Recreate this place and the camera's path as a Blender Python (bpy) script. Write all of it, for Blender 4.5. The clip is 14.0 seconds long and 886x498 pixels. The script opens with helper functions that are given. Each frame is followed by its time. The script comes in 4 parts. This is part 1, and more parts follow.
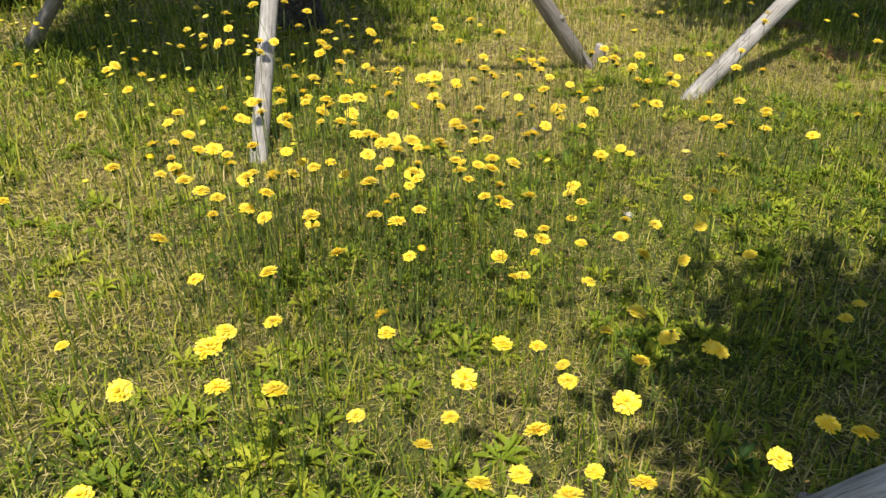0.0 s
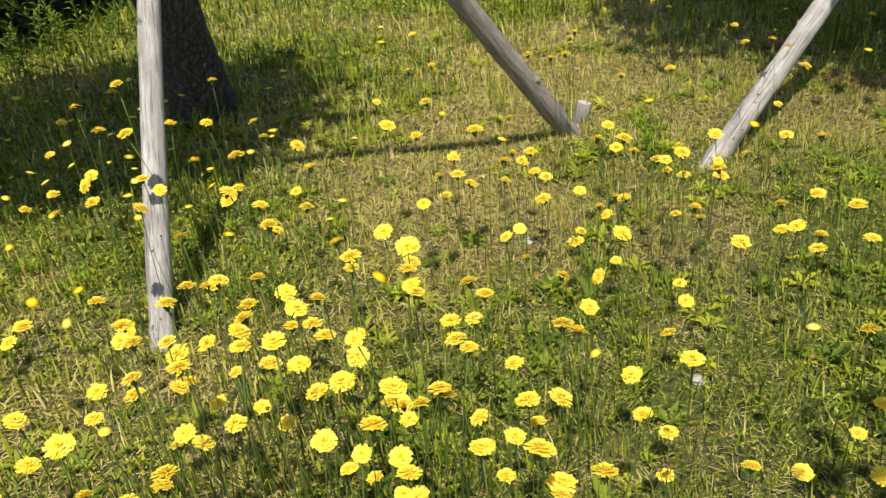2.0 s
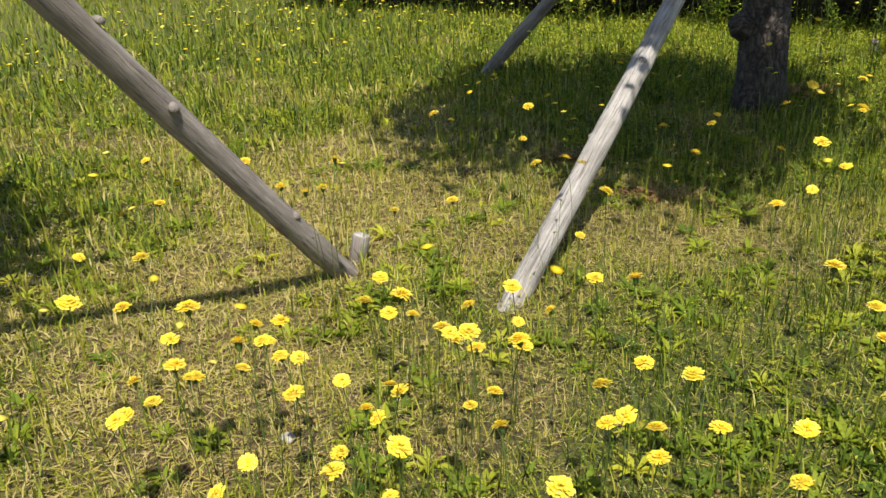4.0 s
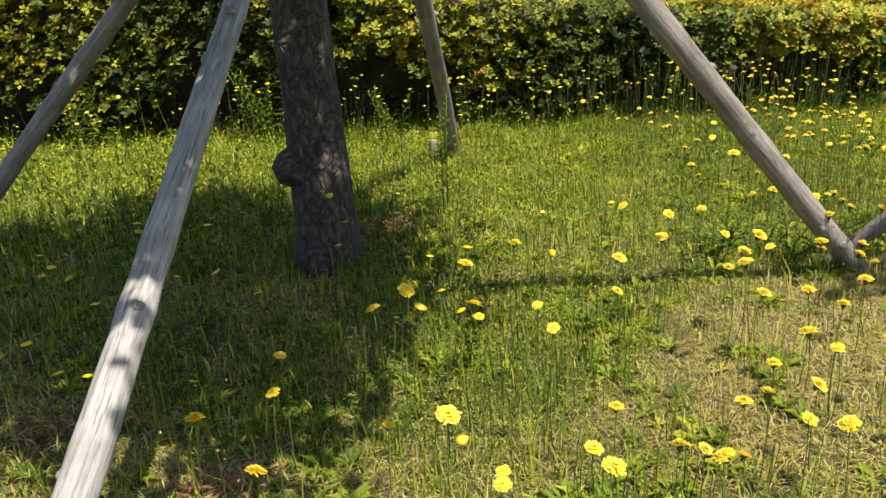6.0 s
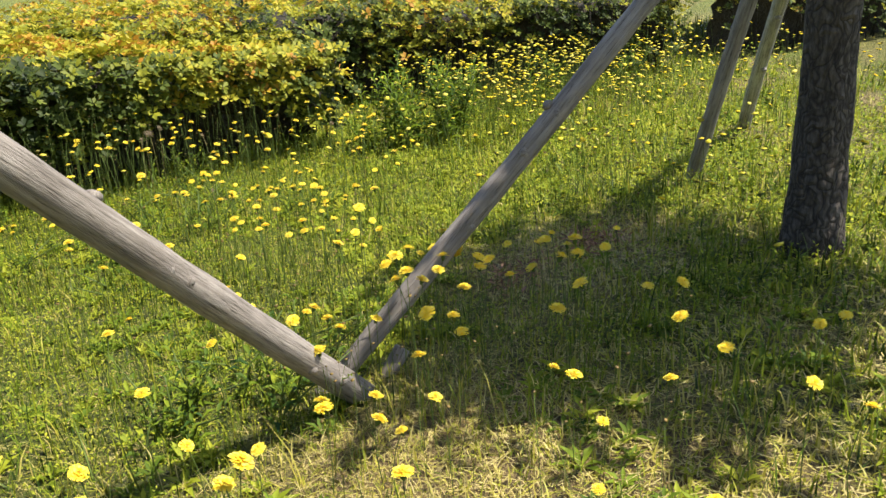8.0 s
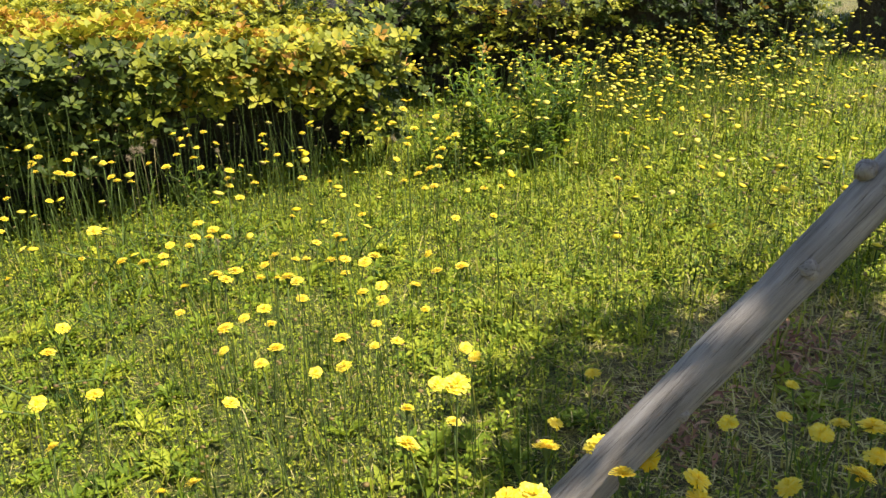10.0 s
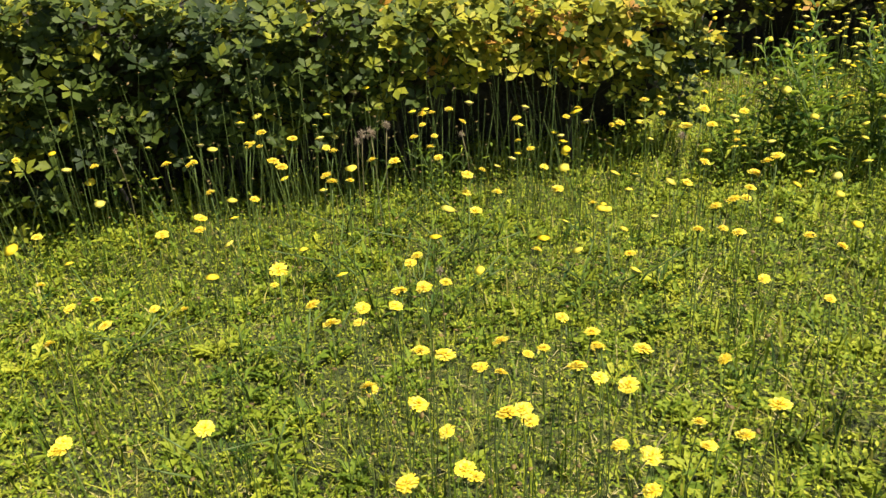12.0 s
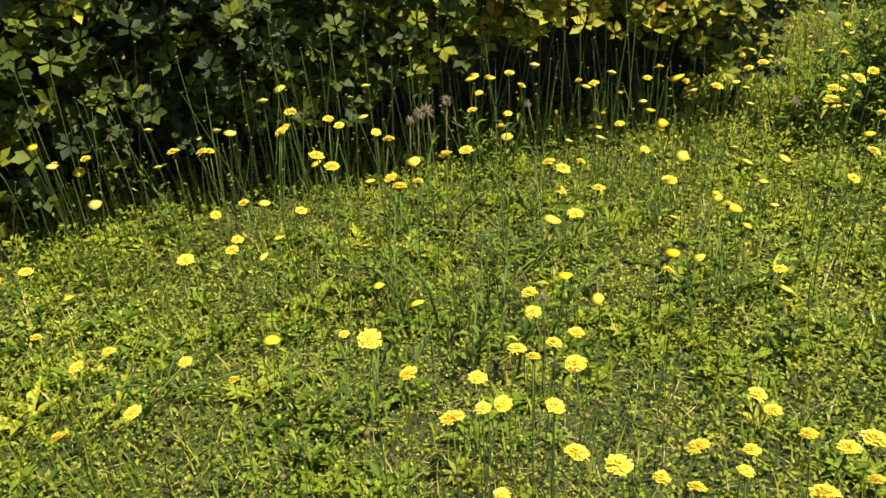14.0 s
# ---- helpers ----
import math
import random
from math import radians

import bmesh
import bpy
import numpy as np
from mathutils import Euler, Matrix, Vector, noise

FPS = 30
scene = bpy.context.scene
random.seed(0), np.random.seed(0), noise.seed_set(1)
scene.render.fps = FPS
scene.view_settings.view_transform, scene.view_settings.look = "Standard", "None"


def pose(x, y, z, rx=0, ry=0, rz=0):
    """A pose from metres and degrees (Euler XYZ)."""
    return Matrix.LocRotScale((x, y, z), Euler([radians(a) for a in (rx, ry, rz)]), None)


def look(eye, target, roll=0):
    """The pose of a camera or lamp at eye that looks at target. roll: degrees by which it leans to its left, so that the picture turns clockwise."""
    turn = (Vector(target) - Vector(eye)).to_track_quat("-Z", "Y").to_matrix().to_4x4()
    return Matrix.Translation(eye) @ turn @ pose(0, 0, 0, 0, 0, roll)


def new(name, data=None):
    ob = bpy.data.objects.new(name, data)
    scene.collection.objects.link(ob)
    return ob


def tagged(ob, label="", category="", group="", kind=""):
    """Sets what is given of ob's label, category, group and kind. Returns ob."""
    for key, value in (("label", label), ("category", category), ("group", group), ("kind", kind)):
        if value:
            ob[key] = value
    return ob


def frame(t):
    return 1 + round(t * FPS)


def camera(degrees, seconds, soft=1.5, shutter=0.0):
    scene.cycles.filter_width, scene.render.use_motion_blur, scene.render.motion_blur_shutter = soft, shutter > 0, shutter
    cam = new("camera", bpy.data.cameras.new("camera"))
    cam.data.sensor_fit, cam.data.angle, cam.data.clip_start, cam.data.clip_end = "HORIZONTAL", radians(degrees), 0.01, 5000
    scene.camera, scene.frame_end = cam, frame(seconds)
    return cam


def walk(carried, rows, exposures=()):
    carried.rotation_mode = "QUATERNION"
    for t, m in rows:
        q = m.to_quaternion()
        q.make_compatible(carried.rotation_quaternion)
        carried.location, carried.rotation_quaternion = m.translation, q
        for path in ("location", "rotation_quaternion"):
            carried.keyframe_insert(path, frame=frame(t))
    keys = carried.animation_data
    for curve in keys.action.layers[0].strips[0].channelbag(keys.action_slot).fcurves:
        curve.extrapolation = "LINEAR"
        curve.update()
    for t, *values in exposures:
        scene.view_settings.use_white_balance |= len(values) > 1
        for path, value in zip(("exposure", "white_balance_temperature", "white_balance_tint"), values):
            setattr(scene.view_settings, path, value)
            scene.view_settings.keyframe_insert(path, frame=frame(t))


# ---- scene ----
cam = camera(57.0, 14.0)
PATH = [
    (0, (0.970, -2.109, 1.492), (0.139, -0.594, 0.485), -0.7),
    (0.5, (0.795, -1.855, 1.469), (-0.177, -0.426, 0.462), -1.1),
    (1, (0.631, -1.618, 1.492), (-0.308, -0.153, 0.508), -3.0),
    (1.5, (0.463, -1.389, 1.496), (-0.398, 0.141, 0.538), -6.7),
    (2, (0.368, -1.140, 1.481), (-0.351, 0.440, 0.488), -5.8),
    (2.2, (0.359, -1.024, 1.494), (-0.320, 0.569, 0.493), -6.1),
    (4.3, (0.332, -0.181, 1.323), (0.140, 1.640, 0.518), -2.9),
    (4.5, (0.336, -0.001, 1.311), (0.233, 1.818, 0.487), -2.9),
    (5, (0.301, 0.469, 1.361), (0.482, 2.271, 0.512), -2.9),
    (5.5, (0.401, 0.815, 1.372), (0.841, 2.602, 0.590), -2.9),
    (6, (0.688, 1.152, 1.436), (1.349, 2.900, 0.723), -3.3),
    (6.5, (0.896, 1.470, 1.435), (1.936, 3.014, 0.704), -2.9),
    (7, (1.130, 1.698, 1.510), (2.560, 2.869, 0.745), -3.4),
    (7.2, (1.210, 1.743, 1.507), (2.732, 2.784, 0.731), -4.0),
    (9.3, (2.362, 2.782, 1.237), (3.996, 3.708, 0.548), -2.9),
    (9.5, (2.468, 2.844, 1.230), (4.073, 3.812, 0.530), -2.2),
    (10, (2.724, 2.979, 1.256), (4.259, 4.032, 0.524), -2.1),
    (10.5, (2.917, 3.185, 1.255), (4.421, 4.255, 0.485), -2.4),
    (11, (3.039, 3.360, 1.275), (4.469, 4.501, 0.466), -2.5),
    (11.5, (3.177, 3.454, 1.276), (4.434, 4.769, 0.445), -2.4),
    (12, (3.298, 3.503, 1.283), (4.363, 4.962, 0.424), -3.1),
    (12.5, (3.333, 3.538, 1.284), (4.311, 5.038, 0.393), -3.3),
    (13, (3.368, 3.669, 1.255), (4.356, 5.137, 0.323), -3.4),
    (13.5, (3.389, 3.945, 1.265), (4.442, 5.338, 0.290), -4.4),
    (14, (3.402, 4.080, 1.278), (4.453, 5.443, 0.259), -4.0),
]
walk(cam, [(t, look(eye, target, roll)) for t, eye, target, roll in PATH],
     [(0, 0.7), (4.5, 0.7), (6, 1.0), (7, 1.1), (9.4, 1.35), (11, 1.15), (12.5, 1.05), (14, 1.0)])

# ---- world, sun, exposure ----
SUN_OFF = (-0.17, 0.46)            # how far a shadow runs on the ground, per metre of height
world = bpy.data.worlds.new("sky")
scene.world = world
world.use_nodes = True
wn = world.node_tree.nodes
sky = wn.new("ShaderNodeTexSky")
sky.sky_type = 'NISHITA'
sky.sun_disc = False
sky.sun_elevation = radians(63)
sky.sun_rotation = radians(160)
wn["Background"].inputs["Strength"].default_value = 0.1
world.node_tree.links.new(sky.outputs[0], wn["Background"].inputs["Color"])
sun_data = bpy.data.lights.new("sun", 'SUN')
sun_data.energy, sun_data.angle, sun_data.color = 4.6, radians(0.53), (1.0, 0.95, 0.86)
sun = new("sun", sun_data)
sun.matrix_world = look((1.7, -4.6, 10), (0, 0, 0))


# ---- small mesh and material helpers ----
rng = np.random.default_rng(7)


def node_mat(name, rough=0.8):
    m = bpy.data.materials.new(name)
    m.use_nodes = True
    nt = m.node_tree
    b = nt.nodes["Principled BSDF"]
    b.inputs["Roughness"].default_value = rough
    return m, nt, b


def ramp(nt, stops, fac):
    r = nt.nodes.new("ShaderNodeValToRGB")
    e = r.color_ramp.elements
    while len(e) < len(stops):
        e.new(0.5)
    for el, (p, c) in zip(e, stops):
        el.position, el.color = p, (*c, 1)
    nt.links.new(fac, r.inputs[0])
    return r.outputs[0]


def noise_tex(nt, scale, detail=4, rough=0.6, coord="Object", stretch=None):
    tc = nt.nodes.new("ShaderNodeTexCoord")
    src = tc.outputs[coord]
    if stretch:
        mp = nt.nodes.new("ShaderNodeMapping")
        mp.inputs["Scale"].default_value = stretch
        nt.links.new(src, mp.inputs[0])
        src = mp.outputs[0]
    n = nt.nodes.new("ShaderNodeTexNoise")
    n.inputs["Scale"].default_value, n.inputs["Detail"].default_value, n.inputs["Roughness"].default_value = scale, detail, rough
    nt.links.new(src, n.inputs["Vector"])
    return n.outputs["Fac"]


def mix_rgb(nt, mode, fac, a, b):
    m = nt.nodes.new("ShaderNodeMix")
    m.data_type, m.blend_type = 'RGBA', mode
    for sock, v in ((m.inputs[0], fac), (m.inputs[6], a), (m.inputs[7], b)):
        if hasattr(v, "links"):
            nt.links.new(v, sock)
        elif isinstance(v, (int, float)):
            sock.default_value = v
        else:
            sock.default_value = (*v, 1)
    return m.outputs[2]


def bump(nt, b, height, strength=0.4, distance=0.01):
    n = nt.nodes.new("ShaderNodeBump")
    n.inputs["Strength"].default_value, n.inputs["Distance"].default_value = strength, distance
    nt.links.new(height, n.inputs["Height"])
    nt.links.new(n.outputs[0], b.inputs["Normal"])


def attr(nt, name):
    a = nt.nodes.new("ShaderNodeAttribute")
    a.attribute_name = name
    return a.outputs["Fac"]


def leaf_mat(name, stops, through_light=0.35, rough=0.5, source="tint"):
    """Thin plant tissue: coloured by its own tint, and lit from both sides."""
    m, nt, b = node_mat(name, rough)
    if source == "tint":
        fac = attr(nt, "tint")
    else:
        fac = nt.nodes.new("ShaderNodeObjectInfo").outputs["Random"]
    col = ramp(nt, stops, fac)
    col = mix_rgb(nt, 'MULTIPLY', 0.5, col, ramp(nt, [(0.3, (0.6, 0.6, 0.55)), (0.75, (1.2, 1.15, 1.0))], noise_tex(nt, 9, 3)))
    nt.links.new(col, b.inputs["Base Color"])
    b.inputs["Specular IOR Level"].default_value = 0.25
    tr = nt.nodes.new("ShaderNodeBsdfTranslucent")
    nt.links.new(col, tr.inputs["Color"])
    mx = nt.nodes.new("ShaderNodeMixShader")
    mx.inputs[0].default_value = through_light
    out = nt.nodes["Material Output"]
    nt.links.new(b.outputs[0], mx.inputs[1])
    nt.links.new(tr.outputs[0], mx.inputs[2])
    nt.links.new(mx.outputs[0], out.inputs["Surface"])
    return m


def tri_mesh(name, verts, tris, mats, tint=None, mat_index=None, smooth=False):
    """A mesh of triangles straight from arrays, with a tint per vertex."""
    me = bpy.data.meshes.new(name)
    verts, tris = np.asarray(verts, np.float32), np.asarray(tris, np.int32)
    me.vertices.add(len(verts))
    me.vertices.foreach_set("co", verts.ravel())
    me.loops.add(tris.size)
    me.loops.foreach_set("vertex_index", tris.ravel())
    me.polygons.add(len(tris))
    me.polygons.foreach_set("loop_start", np.arange(0, tris.size, 3, dtype=np.int32))
    if tint is not None:
        me.attributes.new("tint", 'FLOAT', 'POINT').data.foreach_set("value", np.asarray(tint, np.float32))
    for m in mats:
        me.materials.append(m)
    if mat_index is not None:
        me.polygons.foreach_set("material_index", np.asarray(mat_index, np.int32))
    if smooth:
        me.polygons.foreach_set("use_smooth", np.ones(len(tris), bool))
    me.update(calc_edges=True)
    me.validate()
    return me


def part(name, me, parent, label=""):
    ob = new(name, me)
    ob.parent = parent
    if label:
        ob["label"] = label
    return ob


def waves(x, y, scale, seed):
    """Smooth random field over the plan, about -1 to 1."""
    r = np.random.default_rng(seed)
    out = np.zeros_like(x)
    for _ in range(14):
        a, k, p = r.uniform(0, 2 * math.pi), r.uniform(0.5, 1.8) / scale, r.uniform(0, 2 * math.pi)
        out += np.sin((x * math.cos(a) + y * math.sin(a)) * k * 2 * math.pi + p)
    return out / 4.0


def ground_z(x, y):
    x, y = np.asarray(x, float), np.asarray(y, float)
    return 0.012 * waves(x, y, 0.9, 11) + 0.02 * waves(x, y, 4.0, 12) - 0.01


def gz(x, y):
    return float(ground_z(np.array([x]), np.array([y]))[0])


# Where the turf is bare and dry (positive) or lush (negative): x, y, radius, weight
PATCHES = [(2.75, 3.1, 0.5, 0.7), (3.25, 2.7, 0.4, 0.8), (-0.68, 1.43, 0.55, 1.1), (-0.83, 2.03, 0.5, 0.8), (0.32, 0.13, 0.3, 0.5), (3.1, 2.75, 0.7, 1.0), (2.6, 2.9, 0.6, 0.6), (2.9, 1.9, 0.5, 0.7),
           (2.9, 4.6, 0.8, 0.5), (-0.4, 3.6, 0.8, 0.7), (-1.0, 3.2, 1.2, 0.5), (4.5, 3.6, 0.5, 0.6), (-1.63, -0.12, 0.6, 0.5), (0.27, 1.38, 0.4, 0.4),
           (0.9, 1.2, 0.7, -0.8), (3.6, 5.4, 1.6, -1.0), (5.2, 5.0, 1.4, -1.0), (1.0, 7.2, 1.6, -0.9), (4.0, 7.2, 1.5, -0.8), (2.2, 3.5, 0.6, -0.5),
           (-0.13, 0.58, 0.45, -0.6), (6.5, 4.4, 1.2, -0.5), (-2.5, 8.5, 2.0, -0.6), (5.1, 3.3, 0.6, 1.2), (3.75, 2.6, 0.5, 0.5)]


def dryness(x, y):
    d = 0.24 + 0.3 * waves(x, y, 1.3, 21) + 0.22 * waves(x, y, 0.35, 22) - 0.25 * ((y > 8) | (x < -4.5))
    for px, py, r, w in PATCHES:
        d = d + 0.95 * w * np.exp(-((x - px) ** 2 + (y - py) ** 2) / (r * r))
    return np.clip(d, 0, 1)


# The line walked, for choosing where the turf is seen from close by
WALKED = [(0.6, -2.0), (0.1, -0.6), (0.3, 1.3), (1.2, 2.6), (2.6, 3.4), (3.8, 4.6), (4.6, 5.6)]


def plan_points(n, reach, keep):
    """n points over the plan, thinned with distance from the line walked; keep(x, y) gives the share kept."""
    x = rng.uniform(-6.5, 11.0, n * 8)
    y = rng.uniform(-4.5, 12.0, n * 8)
    d = np.full_like(x, 99.0)
    for (ax, ay), (bx, by) in zip(WALKED, WALKED[1:]):
        vx, vy = bx - ax, by - ay
        t = np.clip(((x - ax) * vx + (y - ay) * vy) / (vx * vx + vy * vy), 0, 1)
        d = np.minimum(d, np.hypot(x - ax - t * vx, y - ay - t * vy))
    ok = rng.random(len(x)) < np.exp(-(d / reach) ** 2) * keep(x, y)
    x, y, d = x[ok], y[ok], d[ok]
    return x[:n], y[:n], d[:n]


# ---- materials ----
def ground_material():
    m, nt, b = node_mat("dry_turf_soil", 0.95)
    big, small, grain = noise_tex(nt, 1.6, 5), noise_tex(nt, 38, 6, 0.75), noise_tex(nt, 190, 4, 0.8)
    soil = ramp(nt, [(0.32, (0.05, 0.032, 0.014)), (0.48, (0.2, 0.14, 0.06)), (0.66, (0.42, 0.3, 0.12))], small)
    turf = ramp(nt, [(0.36, (0.018, 0.026, 0.003)), (0.5, (0.12, 0.145, 0.011)), (0.68, (0.28, 0.28, 0.03))], small)
    col = mix_rgb(nt, 'MIX', attr(nt, "tint"), turf, soil)
    col = mix_rgb(nt, 'MULTIPLY', 0.9, col, ramp(nt, [(0.36, (0.12, 0.12, 0.1)), (0.5, (0.8, 0.8, 0.78)), (0.64, (1.7, 1.65, 1.5))], grain))
    col = mix_rgb(nt, 'MULTIPLY', 0.4, col, ramp(nt, [(0.3, (0.7, 0.75, 0.7)), (0.7, (1.15, 1.1, 1.0))], big))
    nt.links.new(col, b.inputs["Base Color"])
    bump(nt, b, grain, 1.0, 0.02)
    return m


def wood_material(name, stops, grain=1.0):
    m, nt, b = node_mat(name, 0.8)
    long = noise_tex(nt, 14, 6, 0.65, stretch=(5, 5, 0.35))
    blot = noise_tex(nt, 5, 4)
    col = ramp(nt, stops, long)
    col = mix_rgb(nt, 'MULTIPLY', 0.75, col, ramp(nt, [(0.3, (0.55, 0.53, 0.5)), (0.6, (1.05, 1.05, 1.05))], blot))
    crack = noise_tex(nt, 30, 5, 0.7, stretch=(6, 6, 0.25))
    col = mix_rgb(nt, 'MULTIPLY', 0.8, col, ramp(nt, [(0.36, (0.22, 0.2, 0.18)), (0.46, (1, 1, 1))], crack))
    nt.links.new(col, b.inputs["Base Color"])
    bump(nt, b, crack, 0.5 * grain, 0.008)
    return m


def bark_material():
    m, nt, b = node_mat("dark_furrowed_bark", 0.95)
    v = nt.nodes.new("ShaderNodeTexVoronoi")
    v.feature, v.inputs["Scale"].default_value = 'DISTANCE_TO_EDGE', 20
    tc = nt.nodes.new("ShaderNodeTexCoord")
    mp = nt.nodes.new("ShaderNodeMapping")
    mp.inputs["Scale"].default_value = (1, 1, 0.33)
    wob = nt.nodes.new("ShaderNodeTexNoise")
    wob.inputs["Scale"].default_value = 7
    nt.links.new(tc.outputs["Object"], wob.inputs["Vector"])
    warped = mix_rgb(nt, 'ADD', 0.25, tc.outputs["Object"], wob.outputs["Color"])
    nt.links.new(warped, mp.inputs[0])
    nt.links.new(mp.outputs[0], v.inputs["Vector"])
    streak = noise_tex(nt, 24, 6, 0.7, stretch=(2.2, 2.2, 0.5))
    col = ramp(nt, [(0.25, (0.018, 0.013, 0.01)), (0.45, (0.06, 0.046, 0.036)), (0.62, (0.12, 0.097, 0.078)), (0.8, (0.19, 0.165, 0.14))], streak)
    col = mix_rgb(nt, 'MULTIPLY', 0.85, col, ramp(nt, [(0.0, (0.25, 0.23, 0.21)), (0.14, (1, 1, 1))], v.outputs["Distance"]))
    col = mix_rgb(nt, 'MULTIPLY', 0.6, col, ramp(nt, [(0.3, (0.5, 0.5, 0.5)), (0.7, (1.2, 1.2, 1.15))], noise_tex(nt, 60, 5, 0.7)))
    nt.links.new(col, b.inputs["Base Color"])
    bump(nt, b, v.outputs["Distance"], 1.0, 0.03)
    return m


M_GROUND = ground_material()
M_POLE = wood_material("weathered_grey_pole_wood", [(0.25, (0.14, 0.125, 0.11)), (0.5, (0.33, 0.305, 0.275)), (0.75, (0.52, 0.49, 0.45))])
M_POLE_BROWN = wood_material("weathered_brown_pole_wood", [(0.25, (0.12, 0.1, 0.085)), (0.5, (0.25, 0.215, 0.185)), (0.75, (0.38, 0.34, 0.3))])
M_CUT = wood_material("sawn_wood_end", [(0.25, (0.3, 0.27, 0.23)), (0.6, (0.5, 0.47, 0.42)), (0.8, (0.62, 0.59, 0.54))])
M_BARK = bark_material()
M_GRASS = leaf_mat("meadow_grass", [(0.0, (0.03, 0.06, 0.008)), (0.3, (0.13, 0.19, 0.014)), (0.55, (0.3, 0.33, 0.022)), (0.75, (0.43, 0.37, 0.065)), (1.0, (0.57, 0.47, 0.2))], 0.3, 0.5)
M_WEED = leaf_mat("small_weed_leaves", [(0.0, (0.03, 0.075, 0.01)), (0.45, (0.17, 0.24, 0.014)), (1.0, (0.5, 0.5, 0.04))], 0.4, 0.65)
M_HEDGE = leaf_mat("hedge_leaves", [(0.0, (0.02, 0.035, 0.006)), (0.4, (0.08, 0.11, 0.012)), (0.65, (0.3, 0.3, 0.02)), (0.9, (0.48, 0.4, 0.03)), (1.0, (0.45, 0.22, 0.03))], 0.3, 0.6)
M_CROWN = leaf_mat("tree_leaves", [(0.0, (0.03, 0.07, 0.015)), (1.0, (0.1, 0.15, 0.03))], 0.25)
M_STEM = leaf_mat("flower_stem", [(0.0, (0.06, 0.1, 0.02)), (0.6, (0.13, 0.17, 0.04)), (1.0, (0.24, 0.18, 0.09))], 0.15)
M_PETAL = leaf_mat("yellow_petals", [(0.0, (0.92, 0.52, 0.005)), (0.3, (0.95, 0.67, 0.012)), (0.75, (0.95, 0.78, 0.08)), (1.0, (0.95, 0.82, 0.17))], 0.35, 0.6)
M_SEED = leaf_mat("brown_seed_heads", [(0.0, (0.07, 0.05, 0.015)), (1.0, (0.24, 0.16, 0.05))], 0.1)
M_FLUFF = leaf_mat("pale_seed_fluff", [(0.0, (0.2, 0.14, 0.09)), (1.0, (0.42, 0.33, 0.22))], 0.4)
M_LITTER = leaf_mat("red_brown_litter", [(0.0, (0.16, 0.06, 0.03)), (0.5, (0.3, 0.14, 0.07)), (1.0, (0.42, 0.25, 0.13))], 0.1)
# near-black, so the shade inside the hedge is in the colour; its stems share it
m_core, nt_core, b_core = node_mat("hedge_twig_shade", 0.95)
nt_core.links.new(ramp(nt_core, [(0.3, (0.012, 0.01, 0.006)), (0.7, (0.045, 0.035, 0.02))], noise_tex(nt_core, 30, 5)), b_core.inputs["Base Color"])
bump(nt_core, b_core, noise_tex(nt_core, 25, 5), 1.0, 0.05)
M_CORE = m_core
m_stone, nt_stone, b_stone = node_mat("pale_stone", 0.85)
nt_stone.links.new(ramp(nt_stone, [(0.3, (0.2, 0.18, 0.15)), (0.7, (0.42, 0.39, 0.35))], noise_tex(nt_stone, 40, 5)), b_stone.inputs["Base Color"])
M_STONE = m_stone


# ---- the ground, one sheet out to the horizon ----
def build_ground():
    u = np.linspace(-1, 1, 201)
    s = 9.0 * u + 600 * np.sign(u) * np.abs(u) ** 9
    gx, gy = np.meshgrid(s + 2.0, s + 4.5, indexing="ij")
    x, y = gx.ravel(), gy.ravel()
    z = ground_z(x, y)
    n = len(u)
    i = np.arange(n * n).reshape(n, n)
    a, b, c, d = i[:-1, :-1].ravel(), i[1:, :-1].ravel(), i[1:, 1:].ravel(), i[:-1, 1:].ravel()
    me = tri_mesh("ground", np.stack([x, y, z], 1), np.concatenate([np.stack([a, b, c], 1), np.stack([a, c, d], 1)]), [M_GROUND], dryness(x, y), smooth=True)
    tagged(new("ground", me), "dry sandy soil with thin moss and turf", "ground", kind="structure")


build_ground()


# ---- turf: blades, small weeds ----
def blades(x, y, h, w, tint, lean=0.45, az=None):
    """Tapered bent blades of three triangles each."""
    n = len(x)
    az = rng.uniform(0, 2 * math.pi, n) if az is None else az
    face = az + rng.uniform(-0.6, 0.6, n) + math.pi / 2
    out = h * np.abs(rng.normal(0, lean, n)).clip(0, 1.4)
    z0 = ground_z(x, y) - 0.004
    fx, fy = np.cos(face) * w / 2, np.sin(face) * w / 2
    dx, dy = np.cos(az) * out, np.sin(az) * out
    up = np.sqrt(np.maximum(h * h - out * out * 0.6, (0.3 * h) ** 2))
    v = np.empty((n, 5, 3))
    v[:, 0] = np.stack([x - fx, y - fy, z0], 1)
    v[:, 1] = np.stack([x + fx, y + fy, z0], 1)
    v[:, 2] = np.stack([x + dx * 0.35 - fx * 0.8, y + dy * 0.35 - fy * 0.8, z0 + up * 0.6], 1)
    v[:, 3] = np.stack([x + dx * 0.35 + fx * 0.8, y + dy * 0.35 + fy * 0.8, z0 + up * 0.6], 1)
    v[:, 4] = np.stack([x + dx, y + dy, z0 + up], 1)
    k = np.arange(n)[:, None, None] * 5
    t = np.array([[0, 1, 3], [0, 3, 2], [2, 3, 4]])[None] + k
    return v.reshape(-1, 3), t.reshape(-1, 3), np.repeat(tint, 5)


